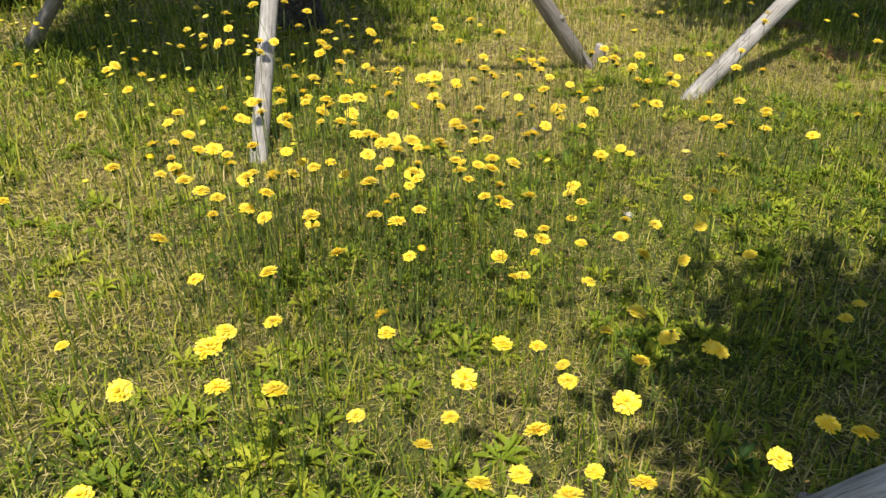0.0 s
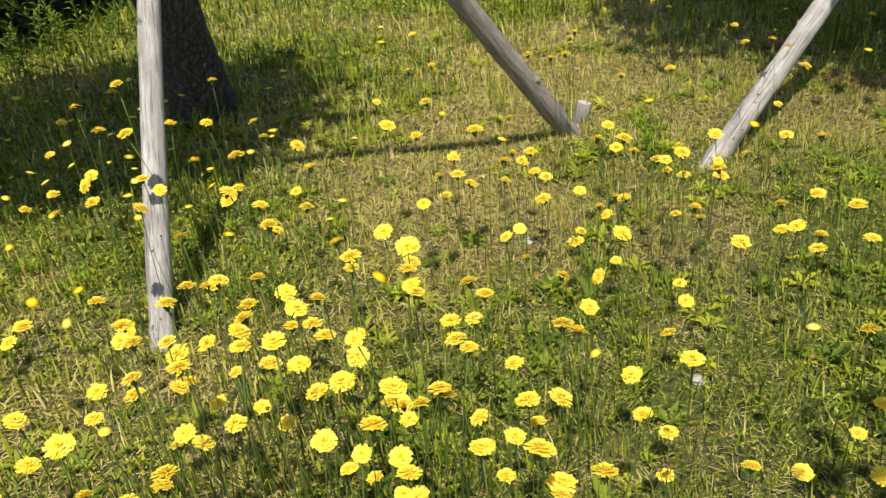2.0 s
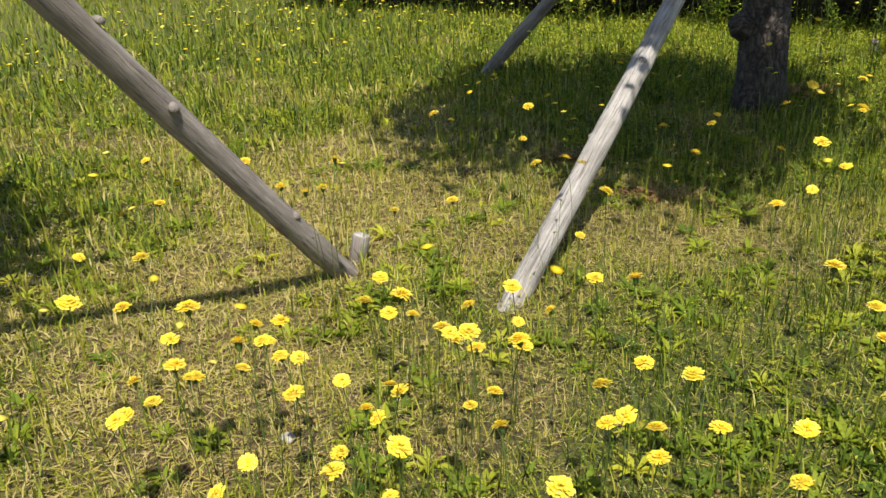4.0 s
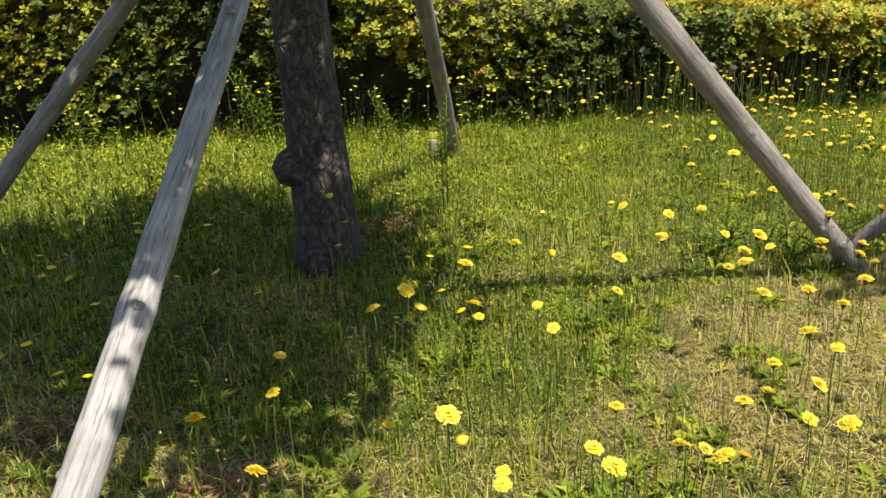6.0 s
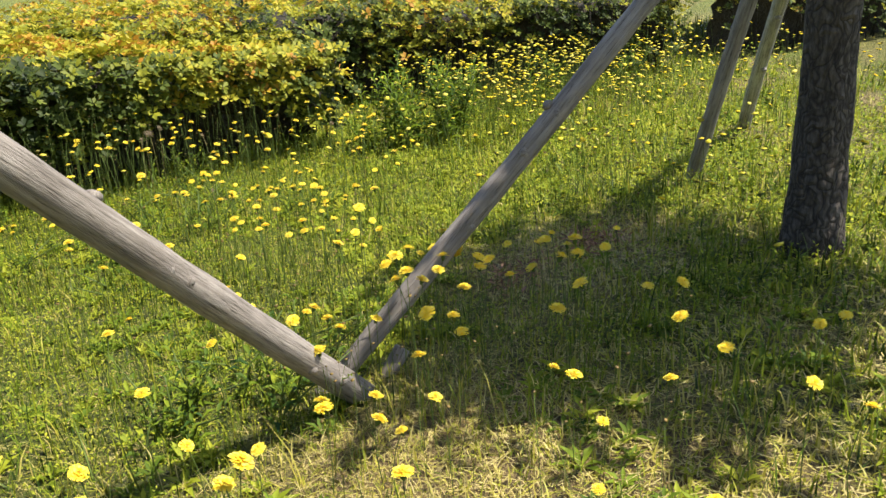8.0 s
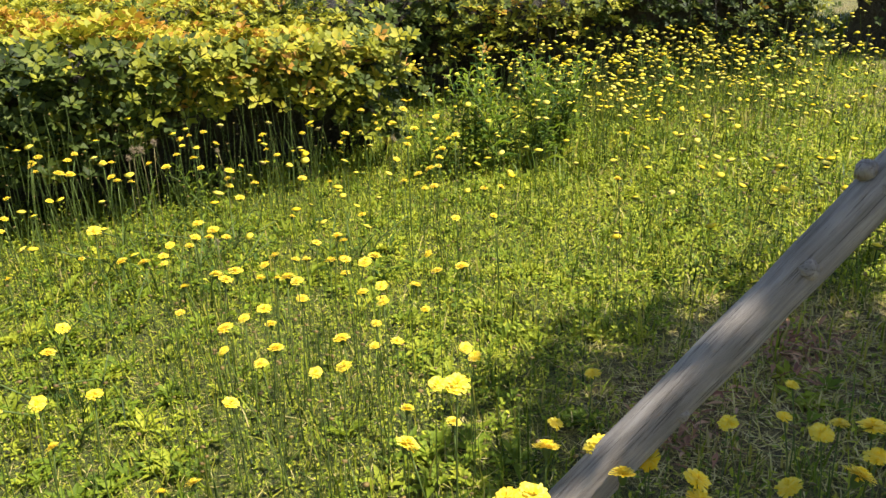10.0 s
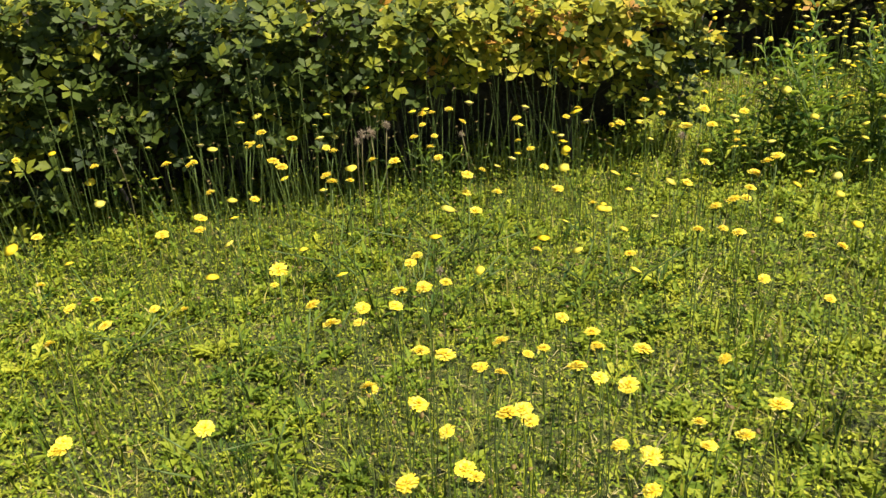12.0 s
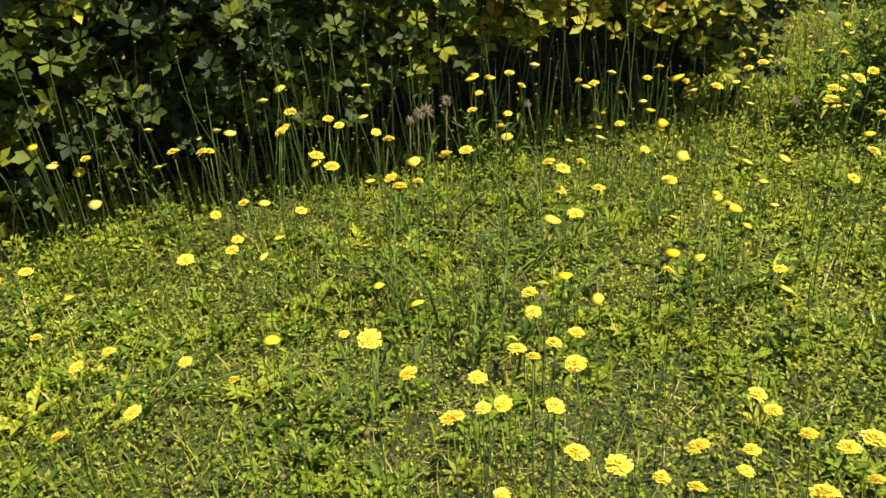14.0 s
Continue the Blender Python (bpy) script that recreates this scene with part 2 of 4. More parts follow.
def turf(name, n, reach, keep, height, width, tint_of, label, lean=0.45, mat=None):
    x, y, d = plan_points(n, reach, keep)
    h = height(x, y, d)
    v, t, c = blades(x, y, h, width(d), np.clip(tint_of(x, y), 0, 1), lean)
    tagged(new(name, tri_mesh(name, v, t, [mat or M_GRASS], c)), label, "grass", kind="stuff")


def rnd(x, s=1.0):
    return rng.normal(0, s, len(x))


def leafy(x, y):
    """How far low leafy weeds take the place of grass: towards the hedge and the end of the walk."""
    return 1 / (1 + np.exp(-(0.75 * x + 0.9 * y - 6.6 + 0.5 * waves(x, y, 1.1, 23)) * 1.6))


turf("short_grass", 165000, 4.4, lambda x, y: np.clip(1.0 - 0.65 * dryness(x, y) - 0.45 * leafy(x, y), 0, 1),
     lambda x, y, d: (0.03 + 0.06 * rng.random(len(x)) ** 1.6) * (1.2 - 0.5 * dryness(x, y)) * (1 + 0.1 * d), lambda d: 0.0042 + 0.0018 * d,
     lambda x, y: 0.3 + 0.35 * dryness(x, y) + 0.14 * leafy(x, y) + 0.1 * waves(x, y, 0.5, 24) + rnd(x, 0.23), "short yellow-green meadow grass on sandy soil", 0.75)
turf("dry_grass", 60000, 4.2, lambda x, y: np.clip(0.12 + 0.88 * dryness(x, y) - 0.3 * leafy(x, y), 0, 1),
     lambda x, y, d: 0.025 + 0.06 * rng.random(len(x)) ** 2, lambda d: 0.003 + 0.0018 * d,
     lambda x, y: 0.8 + rnd(x, 0.22), "straw-coloured dead grass lying in the turf", 1.0)
turf("tall_grass", 30000, 4.8, lambda x, y: np.clip(0.15 + 0.5 * waves(x, y, 0.6, 31) - 0.3 * dryness(x, y) - 0.1 * leafy(x, y) + 0.8 * np.exp(-((x + 0.3) ** 2 + (y + 0.25) ** 2) / 0.4) + 0.8 * np.exp(-((x - 1.9) ** 2 + (y - 3.3) ** 2) / 0.4), 0, 1),
     lambda x, y, d: 0.09 + 0.15 * rng.random(len(x)) ** 1.5, lambda d: 0.0035 + 0.0013 * d,
     lambda x, y: 0.26 + 0.3 * dryness(x, y) + rnd(x, 0.17), "taller tufts of green meadow grass", 0.5)


def small_leaves(name, n, reach, keep, size, lift, tint_of, label):
    """Loose small weed leaves, each a folded lozenge, lying and standing low in the turf."""
    x, y, d = plan_points(n, reach, keep)
    n = len(x)
    s = size(d) * rng.uniform(0.6, 1.3, n)
    az, tilt = rng.uniform(0, 2 * math.pi, n), rng.uniform(-0.4, 1.0, n)
    z = ground_z(x, y) + lift * rng.random(n) ** 1.5 + 0.004
    a = np.stack([np.cos(az) * np.cos(tilt), np.sin(az) * np.cos(tilt), np.sin(tilt)], 1) * s[:, None]
    b = np.stack([-np.sin(az), np.cos(az), np.zeros(n)], 1) * (s * 0.28)[:, None]
    p = np.stack([x, y, z], 1)
    up = np.array([0, 0, 1.0]) * (s * 0.1)[:, None]
    v = np.stack([p, p + a * 0.5 + b + up, p + a, p + a * 0.5 - b + up], 1)
    t = np.array([[0, 1, 2], [0, 2, 3]])[None] + np.arange(n)[:, None, None] * 4
    me = tri_mesh(name, v.reshape(-1, 3), t.reshape(-1, 3), [M_WEED], np.repeat(np.clip(tint_of(x, y), 0, 1), 4))
    tagged(new(name, me), label, "weeds", kind="stuff")


small_leaves("low_weeds", 290000, 3.7, lambda x, y: np.clip(0.3 - 0.5 * dryness(x, y) + 0.75 * leafy(x, y) * (1.1 - 0.5 * dryness(x, y)), 0, 1), lambda d: 0.0105 + 0.0044 * d, 0.085,
             lambda x, y: 0.62 + 0.12 * waves(x, y, 0.5, 25) + rnd(x, 0.19), "low green clover-like weeds in the turf")


def straw(n):
    """Dead grass lying flat on the soil: one thin triangle each."""
    x, y, d = plan_points(n, 3.4, lambda x, y: np.clip(0.35 + 0.65 * dryness(x, y) - 0.25 * leafy(x, y), 0, 1))
    n = len(x)
    az, L = rng.uniform(0, 2 * math.pi, n), rng.uniform(0.025, 0.08, n)
    w = 0.0011 + 0.0006 * d
    z = ground_z(x, y) + rng.uniform(0.002, 0.022, n)
    cx, cy = np.cos(az), np.sin(az)
    v = np.stack([np.stack([x - cy * w, y + cx * w, z], 1), np.stack([x + cy * w, y - cx * w, z], 1), np.stack([x + cx * L, y + cy * L, z + rng.uniform(-0.012, 0.015, n)], 1)], 1)
    me = tri_mesh("straw", v.reshape(-1, 3), np.arange(3 * n).reshape(-1, 3), [M_GRASS], np.repeat(np.clip(0.84 + rnd(x, 0.24), 0, 1), 3))
    tagged(new("straw", me), "bleached dead grass lying on the soil", "dead grass", kind="stuff")


straw(170000)


def by_hedge(x, y):
    """A band of taller growth along the foot of the long hedge."""
    v = 0.415 * x + 0.91 * y - 7.25
    return np.exp(-(v / 0.42) ** 2) * np.clip(0.6 + 0.6 * waves(x, y, 0.8, 26), 0, 1)


small_leaves("hedge_foot_weeds", 46000, 5.5, by_hedge, lambda d: 0.016 + 0.003 * d, 0.3,
             lambda x, y: 0.5 + rnd(x, 0.24), "tangle of leafy weeds along the foot of the hedge")


def far_turf():
    n = 40000
    x, y = rng.uniform(-15, 15, n), rng.uniform(4, 19, n)
    far = np.hypot(x - 1.5, y - 3.5) > 5.2
    x, y = x[far], y[far]
    v, t, c = blades(x, y, rng.uniform(0.08, 0.2, len(x)), np.full(len(x), 0.016), np.clip(0.45 + rnd(x, 0.15), 0, 1), 0.7)
    tagged(new("far_meadow_grass", tri_mesh("far_meadow_grass", v, t, [M_GRASS], c)), "coarse green meadow grass further off", "grass", kind="stuff")


far_turf()


# ---- poles, trunks, crowns ----
def tube(points, radii, sides, lump=0.0, seed=0, flute=0.0):
    """A closed tube along points, with uneven rings."""
    r = np.random.default_rng(seed)
    pts = np.array(points, float)
    ph = r.uniform(0, 6.28, 4)
    verts, tris = [], []
    for k, p in enumerate(pts):
        d = pts[min(k + 1, len(pts) - 1)] - pts[max(k - 1, 0)]
        d /= np.linalg.norm(d)
        e1 = np.cross(d, (0.3, 1, 0.2) if abs(d[1]) < 0.9 else (1, 0, 0.2))
        e1 /= np.linalg.norm(e1)
        e2 = np.cross(d, e1)
        for j in range(sides):
            a = 2 * math.pi * j / sides
            rr = radii[k] * (1 + lump * r.normal() + flute * math.sin(3 * a + ph[0] + k * 0.1) + flute * 0.7 * math.sin(5 * a + ph[1]))
            verts.append(p + rr * (math.cos(a) * e1 + math.sin(a) * e2))
    n = len(pts)
    for k in range(n - 1):
        for j in range(sides):
            a, b = k * sides + j, k * sides + (j + 1) % sides
            tris += [(a, b, b + sides), (a, b + sides, a + sides)]
    verts += [pts[0], pts[-1]]
    c0, c1 = n * sides, n * sides + 1
    for j in range(sides):
        tris.append((c0, (j + 1) % sides, j))
        tris.append((c1, (n - 1) * sides + j, (n - 1) * sides + (j + 1) % sides))
    return np.array(verts), np.array(tris)


def aligned(base, way):
    """A pose at base whose z runs along way."""
    return Matrix.Translation(base) @ Vector(way).to_track_quat('Z', 'Y').to_matrix().to_4x4()


def support_pole(x, y, sx, sy, top, r0, r1, mat, label, seed, stake=None):
    way = Vector((sx, sy, 1))
    length = way.length * top + 0.15
    start = Vector((x, y, gz(x, y))) - way * 0.1
    r = np.random.default_rng(seed)
    n = 44
    pts = [(0.012 * math.sin(k * 0.13 + seed), 0.012 * math.sin(k * 0.1 + 2 * seed), length * k / (n - 1)) for k in range(n)]
    rad = [r0 + (r1 - r0) * k / (n - 1) + 0.0012 * r.normal() for k in range(n)]
    v, t = tube(pts, rad, 18, 0.006, seed, 0.012)
    pole = new("support_pole", tri_mesh("support_pole", v, t, [mat], smooth=True))
    pole.matrix_world = aligned(start, way)
    tagged(pole, label, "support pole", "poles propping the trees")
    for k in range(6):
        z, a = length * r.uniform(0.1, 0.75), r.uniform(0, 6.28)
        kr = r0 + (r1 - r0) * z / length
        v, t = tube([(0, 0, -0.01), (0, 0, 0.004), (0, 0, 0.009)], [0.019, 0.016, 0.007], 9, 0.08, seed + k)
        kn = part("knot", tri_mesh("knot", v, t, [M_POLE_BROWN], smooth=True), pole, "dark branch knot")
        kn.matrix_local = aligned((kr * math.cos(a), kr * math.sin(a), z), (math.cos(a), math.sin(a), 0.3))
    return pole


def stub(x, y, way, length, r, seed):
    v, t = tube([(0, 0, -0.12), (0, 0, length * 0.5), (0, 0, length - 0.006), (0, 0, length)], [r, r, r, r * 0.9], 14, 0.02, seed)
    ob = new("wooden_stake", tri_mesh("wooden_stake", v, t, [M_POLE_BROWN, M_CUT], mat_index=[int(k >= len(t) - 28 and (k - len(t)) % 2 == 1) for k in range(len(t))], smooth=False))
    ob.matrix_world = aligned((x, y, gz(x, y)), way)
    tagged(ob, "short sawn grey stake beside a pole foot", "stake", "stakes at the pole feet")


GREY, BROWN = "pale weathered grey wooden prop pole leaning on a tree", "brown-grey wooden prop pole leaning on a tree"
support_pole(-1.369, 0.474, -0.34, 0.718, 2.5, 0.041, 0.036, M_POLE, GREY, 1)
support_pole(-0.512, 2.365, -0.371, -0.716, 2.5, 0.047, 0.04, M_POLE_BROWN, BROWN, 2)
support_pole(-3.81, 1.136, 1.057, 0.064, 2.5, 0.045, 0.038, M_POLE_BROWN, BROWN, 3)
support_pole(0.149, 2.206, 0.762, 1.515, 2.0, 0.047, 0.041, M_POLE, GREY, 4)
support_pole(3.531, 3.554, -0.985, -0.025, 2.3, 0.048, 0.041, M_POLE_BROWN, BROWN, 5)
support_pole(-0.335, 5.972, 0.902, -0.395, 2.3, 0.05, 0.043, M_POLE_BROWN, BROWN, 6)
support_pole(2.826, 6.516, -0.464, -0.93, 2.3, 0.051, 0.043, M_POLE_BROWN, BROWN, 7)
support_pole(3.5, 3.697, 0.669, -0.669, 2.4, 0.037, 0.033, M_POLE_BROWN, BROWN, 8)
support_pole(6.405, 3.179, -0.325, -0.312, 2.4, 0.042, 0.037, M_POLE_BROWN, BROWN, 9)
support_pole(7.83, 3.13, -0.9, -0.3, 2.4, 0.046, 0.04, M_POLE, GREY, 10)
support_pole(0.896, -0.766, 0.887, 0.167, 2.0, 0.047, 0.04, M_POLE, GREY, 11)
stub(-0.5, 2.49, (0.2, 0.15, 1), 0.11, 0.036, 1)
stub(2.72, 6.62, (0.1, 0.1, 1), 0.1, 0.03, 2)
stub(3.68, 3.56, (0.5, -0.2, 0.6), 0.1, 0.03, 3)


def leaf_cloud(name, centre, half, n, size, mat, seed):
    """A crown of many leaves in uneven clumps with gaps."""
    r = np.random.default_rng(seed)
    k = 240
    c = r.normal(0, 1, (k, 3))
    c = c / np.linalg.norm(c, axis=1)[:, None] * (r.random((k, 1)) ** 0.33) * np.array(half) * 0.85 + np.array(centre)
    p = c[r.integers(0, k, n)] + r.normal(0, 0.17, (n, 3)) * np.array([1, 1, 0.7])
    a = r.normal(0, 1, (n, 3)); a /= np.linalg.norm(a, axis=1)[:, None]
    b = np.cross(a, r.normal(0, 1, (n, 3))); b /= np.linalg.norm(b, axis=1)[:, None]
    s = size * r.uniform(0.7, 1.3, (n, 1))
    v = np.stack([p, p + a * s * 0.5 + b * s * 0.3, p + a * s, p + a * s * 0.5 - b * s * 0.3], 1)
    t = np.array([[0, 1, 2], [0, 2, 3]])[None] + np.arange(n)[:, None, None] * 4
    return tri_mesh(name, v.reshape(-1, 3), t.reshape(-1, 3), [mat], np.repeat(r.random(n), 4)), c


def tree(x, y, sx, sy, r0, crown, half, label, seed, knob=None, bow=0.0, leaves=20000):
    thing = new("tree")
    tagged(thing, label, "tree", "propped trees")
    thing.location = (x, y, gz(x, y))
    n = 26
    hs = [2.2 * k / (n - 1) for k in range(n)]
    pts = [(sx * h + bow * math.sin(h * 2.2), sy * h, h - 0.06) for h in hs]
    rad = [r0 * (0.93 + 0.3 * math.exp(-h * 6) - 0.1 * h) for h in hs]
    v, t = tube(pts, rad, 28, 0.025, seed, 0.035)
    part("trunk", tri_mesh("trunk", v, t, [M_BARK], smooth=True), thing)
    if knob:
        kx, ky, kz = knob
        v, t = tube([(0, 0, -0.05), (0, 0, 0.03), (0, 0, 0.07), (0, 0, 0.085)], [0.085, 0.08, 0.06, 0.025], 12, 0.08, seed)
        kn = part("burl", tri_mesh("burl", v, t, [M_BARK], smooth=True), thing, "knobbly burl of a cut branch")
        kn.matrix_local = aligned((sx * kz + kx, sy * kz + ky, kz), (kx, ky, 0.1))
    me, clumps = leaf_cloud("crown", (crown[0] - x, crown[1] - y, crown[2]), half, leaves, 0.12, M_CROWN, seed)
    top = Vector(pts[-1])
    r = np.random.default_rng(seed + 5)
    for k in range(6):
        end = Vector(clumps[r.integers(0, len(clumps))])
        mid = (top + end) / 2 + Vector((0, 0, 0.15))
        lp = [tuple(top * (1 - s) ** 2 + 2 * s * (1 - s) * mid + end * s * s) for s in (0, 0.25, 0.5, 0.75, 1)]
        v, t = tube(lp, [0.07, 0.055, 0.04, 0.025, 0.012], 8, 0.03, seed + k)
        part("limb", tri_mesh("limb", v, t, [M_BARK], smooth=True), thing)
    part("crown", me, thing)
    return thing


def crown_at(sx, sy, h):
    return (sx - SUN_OFF[0] * h, sy - SUN_OFF[1] * h, h)


tree(-2.6, 2.38, 0.25, -0.43, 0.17, crown_at(-3.05, 2.15, 2.9), (1.25, 1.05, 0.6), "dark-barked leaning tree propped by wooden poles", 51)
tree(1.468, 4.738, -0.01, 0.03, 0.15, crown_at(0.6, 4.92, 2.9), (1.7, 1.88, 0.6), "dark-barked tree with a burl, propped by wooden poles", 52, (-0.12, -0.03, 0.5), 0.0, 13500)
tree(5.47, 2.4, -0.05, 0.02, 0.13, crown_at(4.65, 3.0, 2.9), (1.4, 1.0, 0.6), "dark-barked bowed tree propped by wooden poles", 53, None, 0.03, 6500)
tree(3.15, -0.2, 0.0, 0.0, 0.13, crown_at(1.8, 0.02, 2.9), (1.4, 0.95, 0.6), "dark-barked tree casting shade on the meadow", 54, None, 0.0, 8500)


# ---- hedge ----
def rise_of(s, fall):
    """How much taller a hedge is at s metres from its low end."""
    return fall * np.minimum(0.015 * s + 0.02 * s * s, 0.7)


def hedge(name, ax, ay, bx, by, depth, height, whorls, hollow, label, seed, fall=0.0):
    """A clipped hedge from a to b along its front foot, deep behind it: a dark sheet for the twigs and shade inside,
    stems, and whorls of leaves outside.
    """
    r = np.random.default_rng(seed)
    thing = new(name)
    tagged(thing, label, "hedge", "hedges round the meadow")
    thing.location = (ax, ay, 0)
    run = np.array([bx - ax, by - ay]); length = np.linalg.norm(run); run /= length
    back = np.array([-run[1], run[0]])
    # inside: a lumpy sheet, coloured as dark as the shade under the leaves, from a recessed foot over the top to the
    # back
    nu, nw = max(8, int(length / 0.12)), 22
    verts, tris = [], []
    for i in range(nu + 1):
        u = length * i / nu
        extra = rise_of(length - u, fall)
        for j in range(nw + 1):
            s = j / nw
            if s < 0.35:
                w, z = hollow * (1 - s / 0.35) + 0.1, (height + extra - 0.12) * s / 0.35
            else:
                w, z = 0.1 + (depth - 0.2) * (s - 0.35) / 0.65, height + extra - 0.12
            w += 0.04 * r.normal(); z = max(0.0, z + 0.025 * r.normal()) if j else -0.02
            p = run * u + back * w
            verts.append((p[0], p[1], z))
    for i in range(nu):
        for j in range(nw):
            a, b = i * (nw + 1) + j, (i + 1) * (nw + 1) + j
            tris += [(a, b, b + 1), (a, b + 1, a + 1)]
    part("twig_shade_sheet", tri_mesh("twig_shade_sheet", verts, tris, [M_CORE], smooth=True), thing, "near-black sheet for the twigs and shade inside the hedge")
    # stems in the hollow foot
    sv, st, off = [], [], 0
    for k in range(int(length * 9)):
        u, w = r.uniform(0, length), r.uniform(0.05, hollow + 0.05)
        p, q = run * u + back * w, run * (u + r.normal(0, 0.15)) + back * (w + r.normal(0, 0.1))
        v, t = tube([(p[0], p[1], -0.02), ((p[0] + q[0]) / 2 + r.normal(0, 0.02), (p[1] + q[1]) / 2, height * 0.4), (q[0], q[1], height * 0.85)], [0.011, 0.009, 0.005], 5, 0.05, seed + k)
        sv.append(v); st.append(t + off); off += len(v)
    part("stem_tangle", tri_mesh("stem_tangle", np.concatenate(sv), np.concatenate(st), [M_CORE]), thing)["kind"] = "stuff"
    # whorls of leaves
    n = whorls
    front = r.random(n) < 2.2 / (2.2 + depth)
    u = r.uniform(-0.05, length + 0.05, n)
    low = 0.3 + 0.22 * np.sin(u * 1.7 + seed) + 0.1 * np.sin(u * 4.1)
    tall = height + rise_of(length - u, fall)
    low = np.where(length - u > 4.5, low * 0.8, low)
    zf = tall * (low + (1.02 - low) * r.random(n) ** 0.7)
    w = np.where(front, r.normal(-0.02, 0.07, n) + 0.1 * (1 - zf / tall), depth * r.random(n) ** 1.3)
    lumps = 0.05 * np.sin(u * 3.1 + w * 2.3 + seed) + 0.04 * np.sin(u * 7.3 - w * 5.1)
    z = np.where(front, zf, tall - 0.02 + lumps + r.normal(0, 0.025, n))
    ends = r.random(n) < 0.06
    u = np.where(ends & front, length + r.normal(0, 0.06, n), u)
    w = np.where(ends & front, depth * r.random(n), w)
    base = np.stack([run[0] * u + back[0] * w, run[1] * u + back[1] * w, z], 1)
    lean = np.where(front, -0.75, 0.0)
    axis = np.stack([back[0] * lean, back[1] * lean, np.ones(n)], 1) + r.normal(0, 0.28, (n, 3))
    axis /= np.linalg.norm(axis, axis=1)[:, None]
    e1 = np.cross(axis, r.normal(0, 1, (n, 3))); e1 /= np.linalg.norm(e1, axis=1)[:, None]
    e2 = np.cross(axis, e1)
    # yellow new growth on top; shade painted into the front, some whorls painted sunlit
    young_and_lit = np.clip(np.where(front, 0.27 + 0.12 * zf / tall, 0.76) + 0.2 * np.sin(u * 2.1 + w * 1.7) + r.normal(0, 0.14, n) + np.where(front & (r.random(n) < 0.2), 0.3, 0.0), 0, 1)
    vs, ts, cs = [], [], []
    per = 6
    for k in range(per):
        a = 2 * math.pi * k / per + r.normal(0, 0.2, n)
        out = np.cos(a)[:, None] * e1 + np.sin(a)[:, None] * e2
        rise = r.uniform(0.15, 0.9, n)[:, None]
        d = out + axis * rise; d /= np.linalg.norm(d, axis=1)[:, None]
        side = np.cross(d, axis); side /= np.linalg.norm(side, axis=1)[:, None] + 1e-9
        ln = r.uniform(0.035, 0.065, n)[:, None]
        wd = ln * 0.27
        fold = np.cross(side, d) * ln * 0.06
        p0 = base + d * 0.006
        vs.append(np.stack([p0, p0 + d * ln * 0.55 + side * wd + fold, p0 + d * ln * 0.5, p0 + d * ln * 0.55 - side * wd + fold, p0 + d * ln - axis * ln * 0.08], 1))
        cs.append(np.repeat(np.clip(young_and_lit + r.normal(0, 0.06, n), 0, 1), 5))
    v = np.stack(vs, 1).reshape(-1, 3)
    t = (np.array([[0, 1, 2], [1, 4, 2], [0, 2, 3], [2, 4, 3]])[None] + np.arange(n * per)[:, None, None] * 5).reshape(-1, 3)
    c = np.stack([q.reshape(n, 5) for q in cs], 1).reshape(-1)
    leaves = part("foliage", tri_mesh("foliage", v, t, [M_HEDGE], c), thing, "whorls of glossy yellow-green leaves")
    leaves["kind"] = "stuff"
    return thing


HEDGE = "clipped evergreen hedge, yellow-green on top, hollow and dark below"
hedge("hedge", -3.2, 9.95, 6.25, 5.64, 5.5, 0.75, 20000, 0.42, HEDGE, 61, 1.0)
hedge("hedge", 7.6, 6.4, 10.2, 4.2, 4.0, 0.85, 2300, 0.35, HEDGE, 62)
hedge("hedge", 5.9, 7.3, 8.6, 6.1, 4.5, 0.9, 2400, 0.3, HEDGE, 66)
hedge("hedge", 11.0, 3.9, 14.5, 1.4, 3.0, 0.95, 1600, 0.35, HEDGE, 63)
hedge("hedge", -4.75, 0.8, -5.1, 5.6, 2.0, 0.85, 3000, 0.35, HEDGE, 64)
hedge("hedge", -13.0, 13.5, -3.6, 11.2, 2.2, 0.9, 2200, 0.35, HEDGE, 65)


